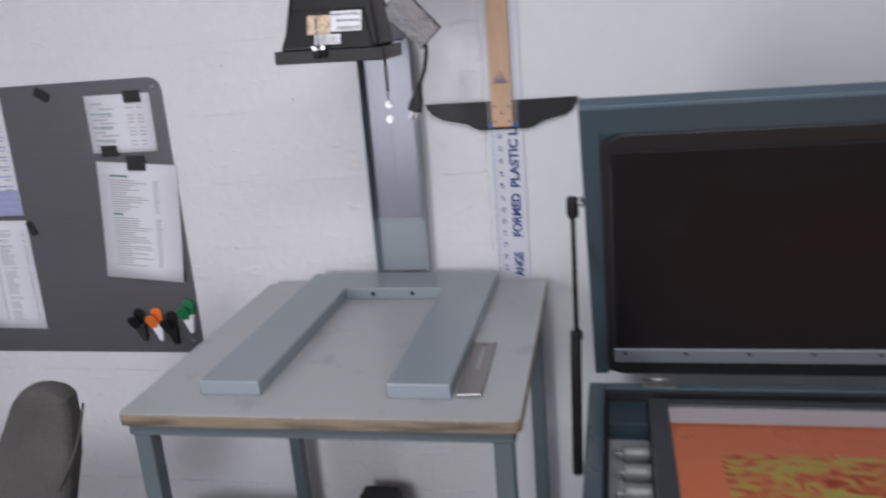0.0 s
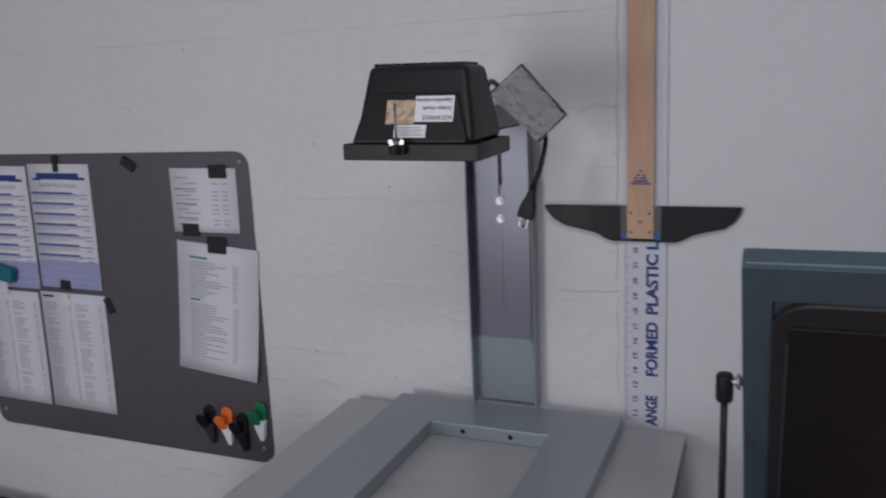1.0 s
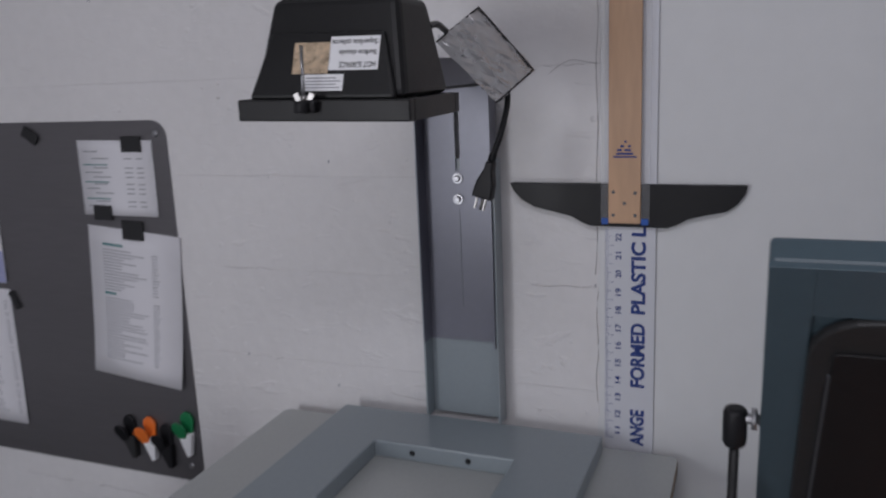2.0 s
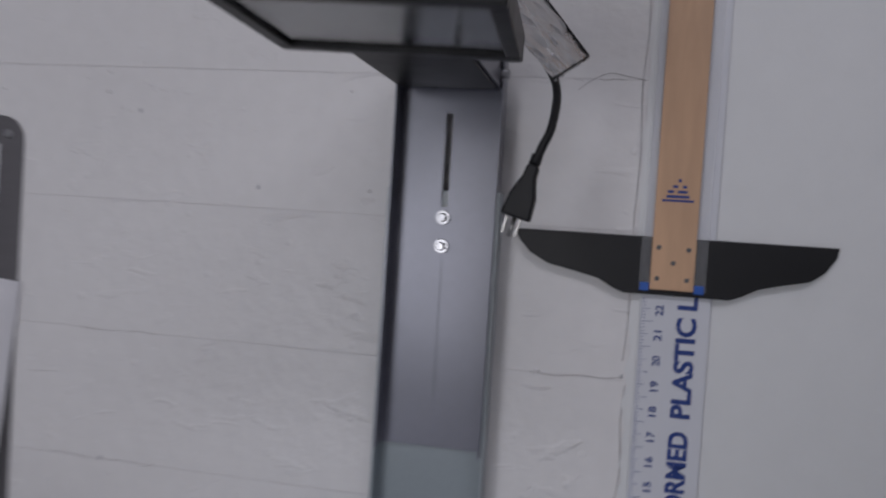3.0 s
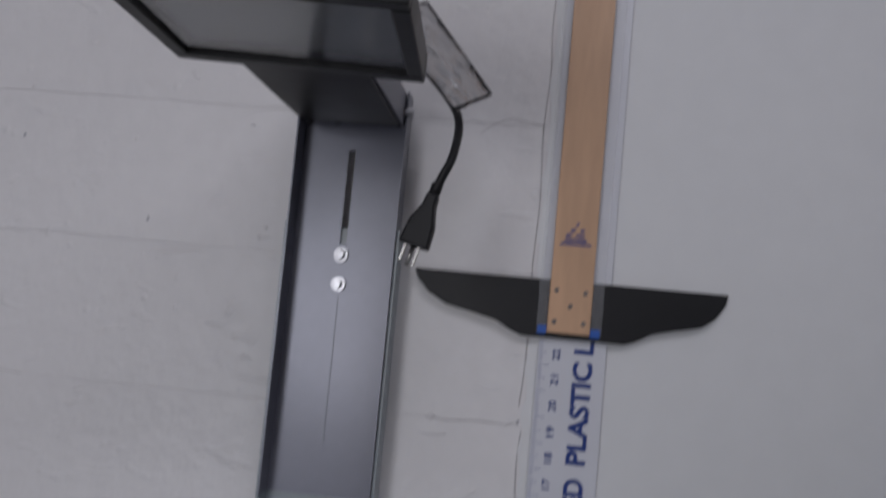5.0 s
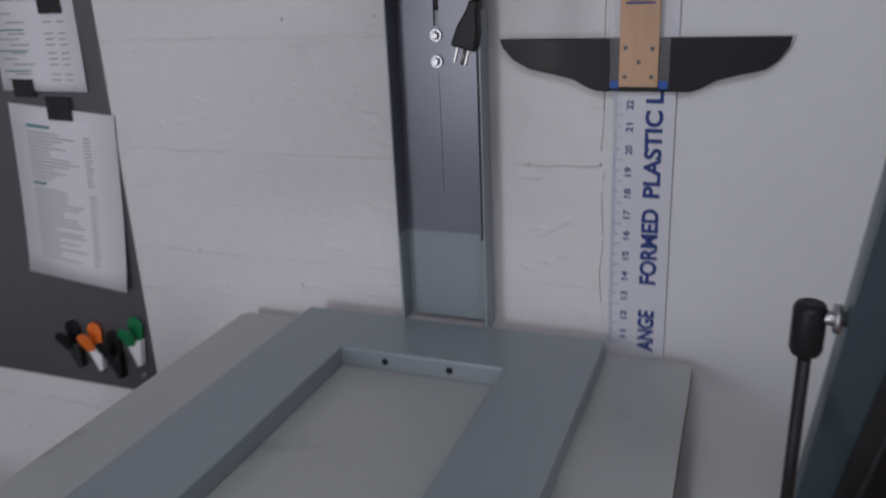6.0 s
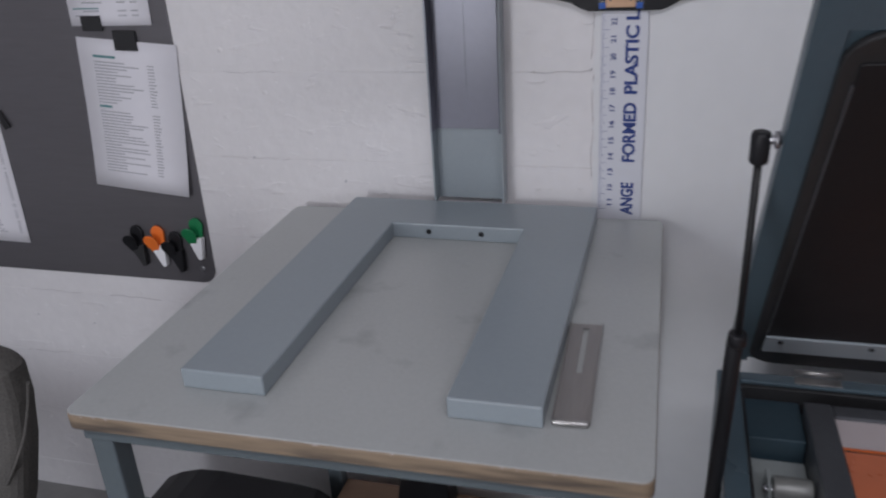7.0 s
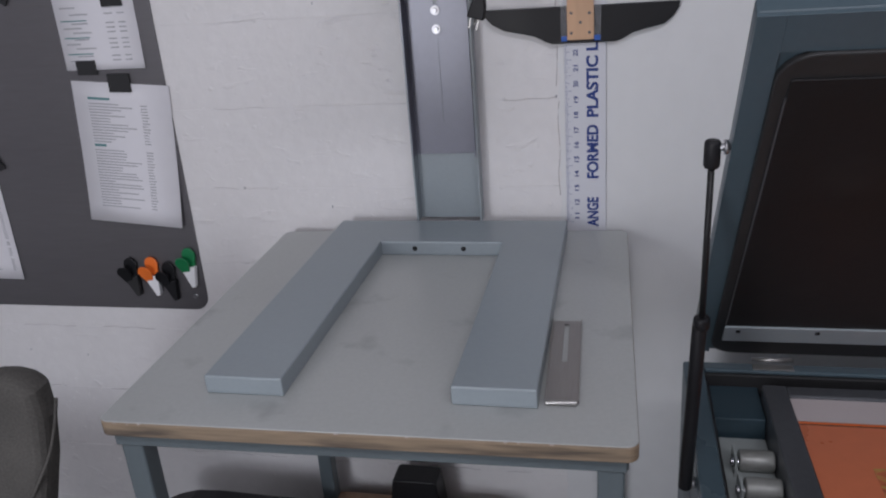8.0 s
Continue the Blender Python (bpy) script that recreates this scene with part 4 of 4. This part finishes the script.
for k in range(5):
    a = math.radians(72 * k + 20)
    part("base_leg", tube([(-0.80, -0.66, 0.12), (-0.80 + 0.15 * math.cos(a), -0.66 + 0.15 * math.sin(a), 0.105), (-0.80 + 0.27 * math.cos(a), -0.66 + 0.27 * math.sin(a), 0.07)], 0.018), BLACKPL, chair)
    part("castor", rod((-0.80 + 0.27 * math.cos(a) - 0.012, -0.66 + 0.27 * math.sin(a), 0.028), (-0.80 + 0.27 * math.cos(a) + 0.012, -0.66 + 0.27 * math.sin(a), 0.028), 0.028), BLACKPL, chair)

# ---- things under the table ----
carton = thing("cardboard_carton", (-0.03, -0.2, 0), "brown cardboard carton standing under the table", "box")
part("carton_body", box(-0.205, 0.140, -0.36, -0.048, 0.0, 0.182, 0.003), CARD, carton)
part("flap", box(-0.205, 0.140, -0.36, -0.206, 0.182, 0.1845, 0.0008), CARD, carton)
part("flap", box(-0.205, 0.140, -0.204, -0.048, 0.182, 0.1845, 0.0008), CARD, carton)
solid("black_case", prism([(-0.083, 0.185), (0.024, 0.185), (0.016, 0.258), (0.011, 0.263), (-0.068, 0.263), (-0.073, 0.258)], -0.10, -0.045, "y", 0.003), BLACKPL, (-0.03, -0.07, 0.185), "small black plastic case on the carton", "case")
tub = thing("storage_tub", (-0.38, -0.23, 0), "black plastic storage tub with a rounded lid under the board", "storage tub")
part("tub_body", moved(prism(rounded(-0.16, 0.16, -0.09, 0.09, 0.03), 0.0, 0.20, "z", 0.006), Matrix.Translation((-0.385, -0.23, 0))), BLACKPL, tub)
part("tub_lid", prism([(-0.572, 0.185), (-0.568, 0.165), (-0.198, 0.165), (-0.196, 0.190), (-0.205, 0.212), (-0.228, 0.226), (-0.27, 0.231), (-0.43, 0.236), (-0.48, 0.233), (-0.525, 0.219), (-0.555, 0.203)], -0.33, -0.13, "y", 0.008, 3), BLACKPL, tub)
solid("flat_tray", box(-0.068, 0.136, -0.20, -0.106, 0.185, 0.203, 0.003), BLACKPL, (0.03, -0.15, 0.185), "flat black plastic tray lying on the carton", "tray")
tower = thing("power_unit", (-1.26, -0.2, 0), "black power unit with a red light standing by the wall", "power unit")
pbody = part("case", box(-1.42, -1.112, -0.30, -0.045, 0.0, 0.405, 0.008, 3), BLACKPL, tower)
part("indicator", rod((-1.15, -0.2995, 0.30), (-1.15, -0.304, 0.30), 0.006), RED, pbody, "small red indicator light")

# ---- marks on the block wall ----
for pts in ([(0.195, 0.0005, 1.283), (0.208, 0, 1.293), (0.226, 0, 1.301), (0.245, 0, 1.298), (0.262, 0, 1.295)], [(0.165, 0.0005, 0.990), (0.19, 0, 0.988), (0.215, 0, 0.991), (0.24, 0, 0.990), (0.258, 0, 0.993)], [(0.2618, -0.001, 1.46), (0.2600, -0.001, 1.40), (0.2622, -0.001, 1.35), (0.2595, -0.001, 1.29), (0.2620, -0.001, 1.22), (0.2600, -0.001, 1.15), (0.2612, -0.001, 1.06), (0.2585, -0.001, 1.01)], [(0.2625, 0, 0.985), (0.2605, -0.001, 0.95), (0.263, -0.001, 0.90), (0.260, -0.001, 0.86), (0.262, 0, 0.82)]):
    part("crack", tube(pts, 0.0006, 6), CRACK, wall_back, "fine crack in the paint")
for px, pz in ((0.2585, 0.9935), (-0.765, 0.462), (-0.905, 0.470), (-0.16, 0.800), (-0.15, 1.165), (-0.30, 1.245), (0.04, 1.34), (-0.33, 0.838), (-0.58, 1.43)):
    part("nick", moved(prism([(-0.0012, -0.002), (0.001, -0.0025), (0.0015, 0.001), (0.0007, 0.003), (-0.001, 0.002)], -0.0008, 0.001, "y"), Matrix.Translation((px, 0, pz))), INK, wall_back, "small dark nick")

random.seed(17)
for row in range(1, 10):
    zj = 0.0745 + 0.1525 * row
    x = -1.35 + random.uniform(0, 0.3)
    while x < 0.2:
        run = random.uniform(0.03, 0.16)
        pts, k = [], 0.0
        while k < run and x + k < 0.25:
            pts.append((x + k, 0.0003 + random.uniform(-0.0004, 0.0002), zj + random.uniform(-0.0022, 0.0022)))
            k += random.uniform(0.006, 0.018)
        if len(pts) > 3:
            part("crack", tube(pts, random.uniform(0.0004, 0.0010 if row < 5 else 0.0006), 5), CRACK, wall_back)
        x += run + (random.uniform(0.02, 0.10) if row < 5 else random.uniform(0.5, 1.4))

# thick drips and lumps of paint, gathered along the joints
for k in range(230):
    row = random.choice((1, 2, 3, 3, 4, 4, 5, 5, 6, 7, 8))
    px, pz = random.uniform(-1.3, 0.25), 0.0745 + 0.1525 * row + random.gauss(-0.008, 0.022)
    w, h = random.uniform(0.0015, 0.0055), random.uniform(0.0010, 0.0024)
    bm = bmesh.new()
    bmesh.ops.create_icosphere(bm, subdivisions=1, radius=1, matrix=Matrix.Translation((px, 0, pz)) @ Matrix.Rotation(random.uniform(-0.5, 0.5), 4, "Y") @ Matrix.Diagonal((w, random.uniform(0.0005, 0.0012), h, 1)))
    for f in bm.faces:
        f.smooth = True
    part("paint_lump", bm, PAINT, wall_back)

# ---- blocks of the wall ----
COURSE, LENGTH = 0.1525, 0.305


def block_mesh(length):
    bm = box(-length / 2, length / 2, 0, 0.02, -COURSE / 2 + 0.0001, COURSE / 2 - 0.0001)
    front = [e for e in bm.edges if all(v.co.y < 0.001 for v in e.verts) and abs(e.verts[0].co.z - e.verts[1].co.z) < 0.001]
    bmesh.ops.bevel(bm, geom=front, offset=0.0004, segments=1, profile=0.5, affect="EDGES")
    for f in bm.faces:
        f.smooth = False
    me = bpy.data.meshes.new("block")
    bm.to_mesh(me)
    bm.free()
    me.materials.append(PAINT)
    return me


random.seed(9)
FULL, HALF = block_mesh(LENGTH), block_mesh(LENGTH / 2)
for row in range(-1, 18):
    zc = 0.0745 + COURSE * (row + 0.5)
    if zc - COURSE / 2 < -0.08 or zc + COURSE / 2 > ROOM_H + 0.05:
        continue
    x = EDGE
    first = row % 2 == 0
    while x > ROOM_X0 + 0.02:
        length = LENGTH / 2 if first else LENGTH
        ob = new("block", HALF if first else FULL)
        ob.parent = wall_back
        ob.location = (max(x - length / 2, ROOM_X0 + length / 2 - 0.05), random.uniform(-0.0001, 0.0001), zc + random.uniform(-0.0001, 0.0001))
        x -= length
        first = False
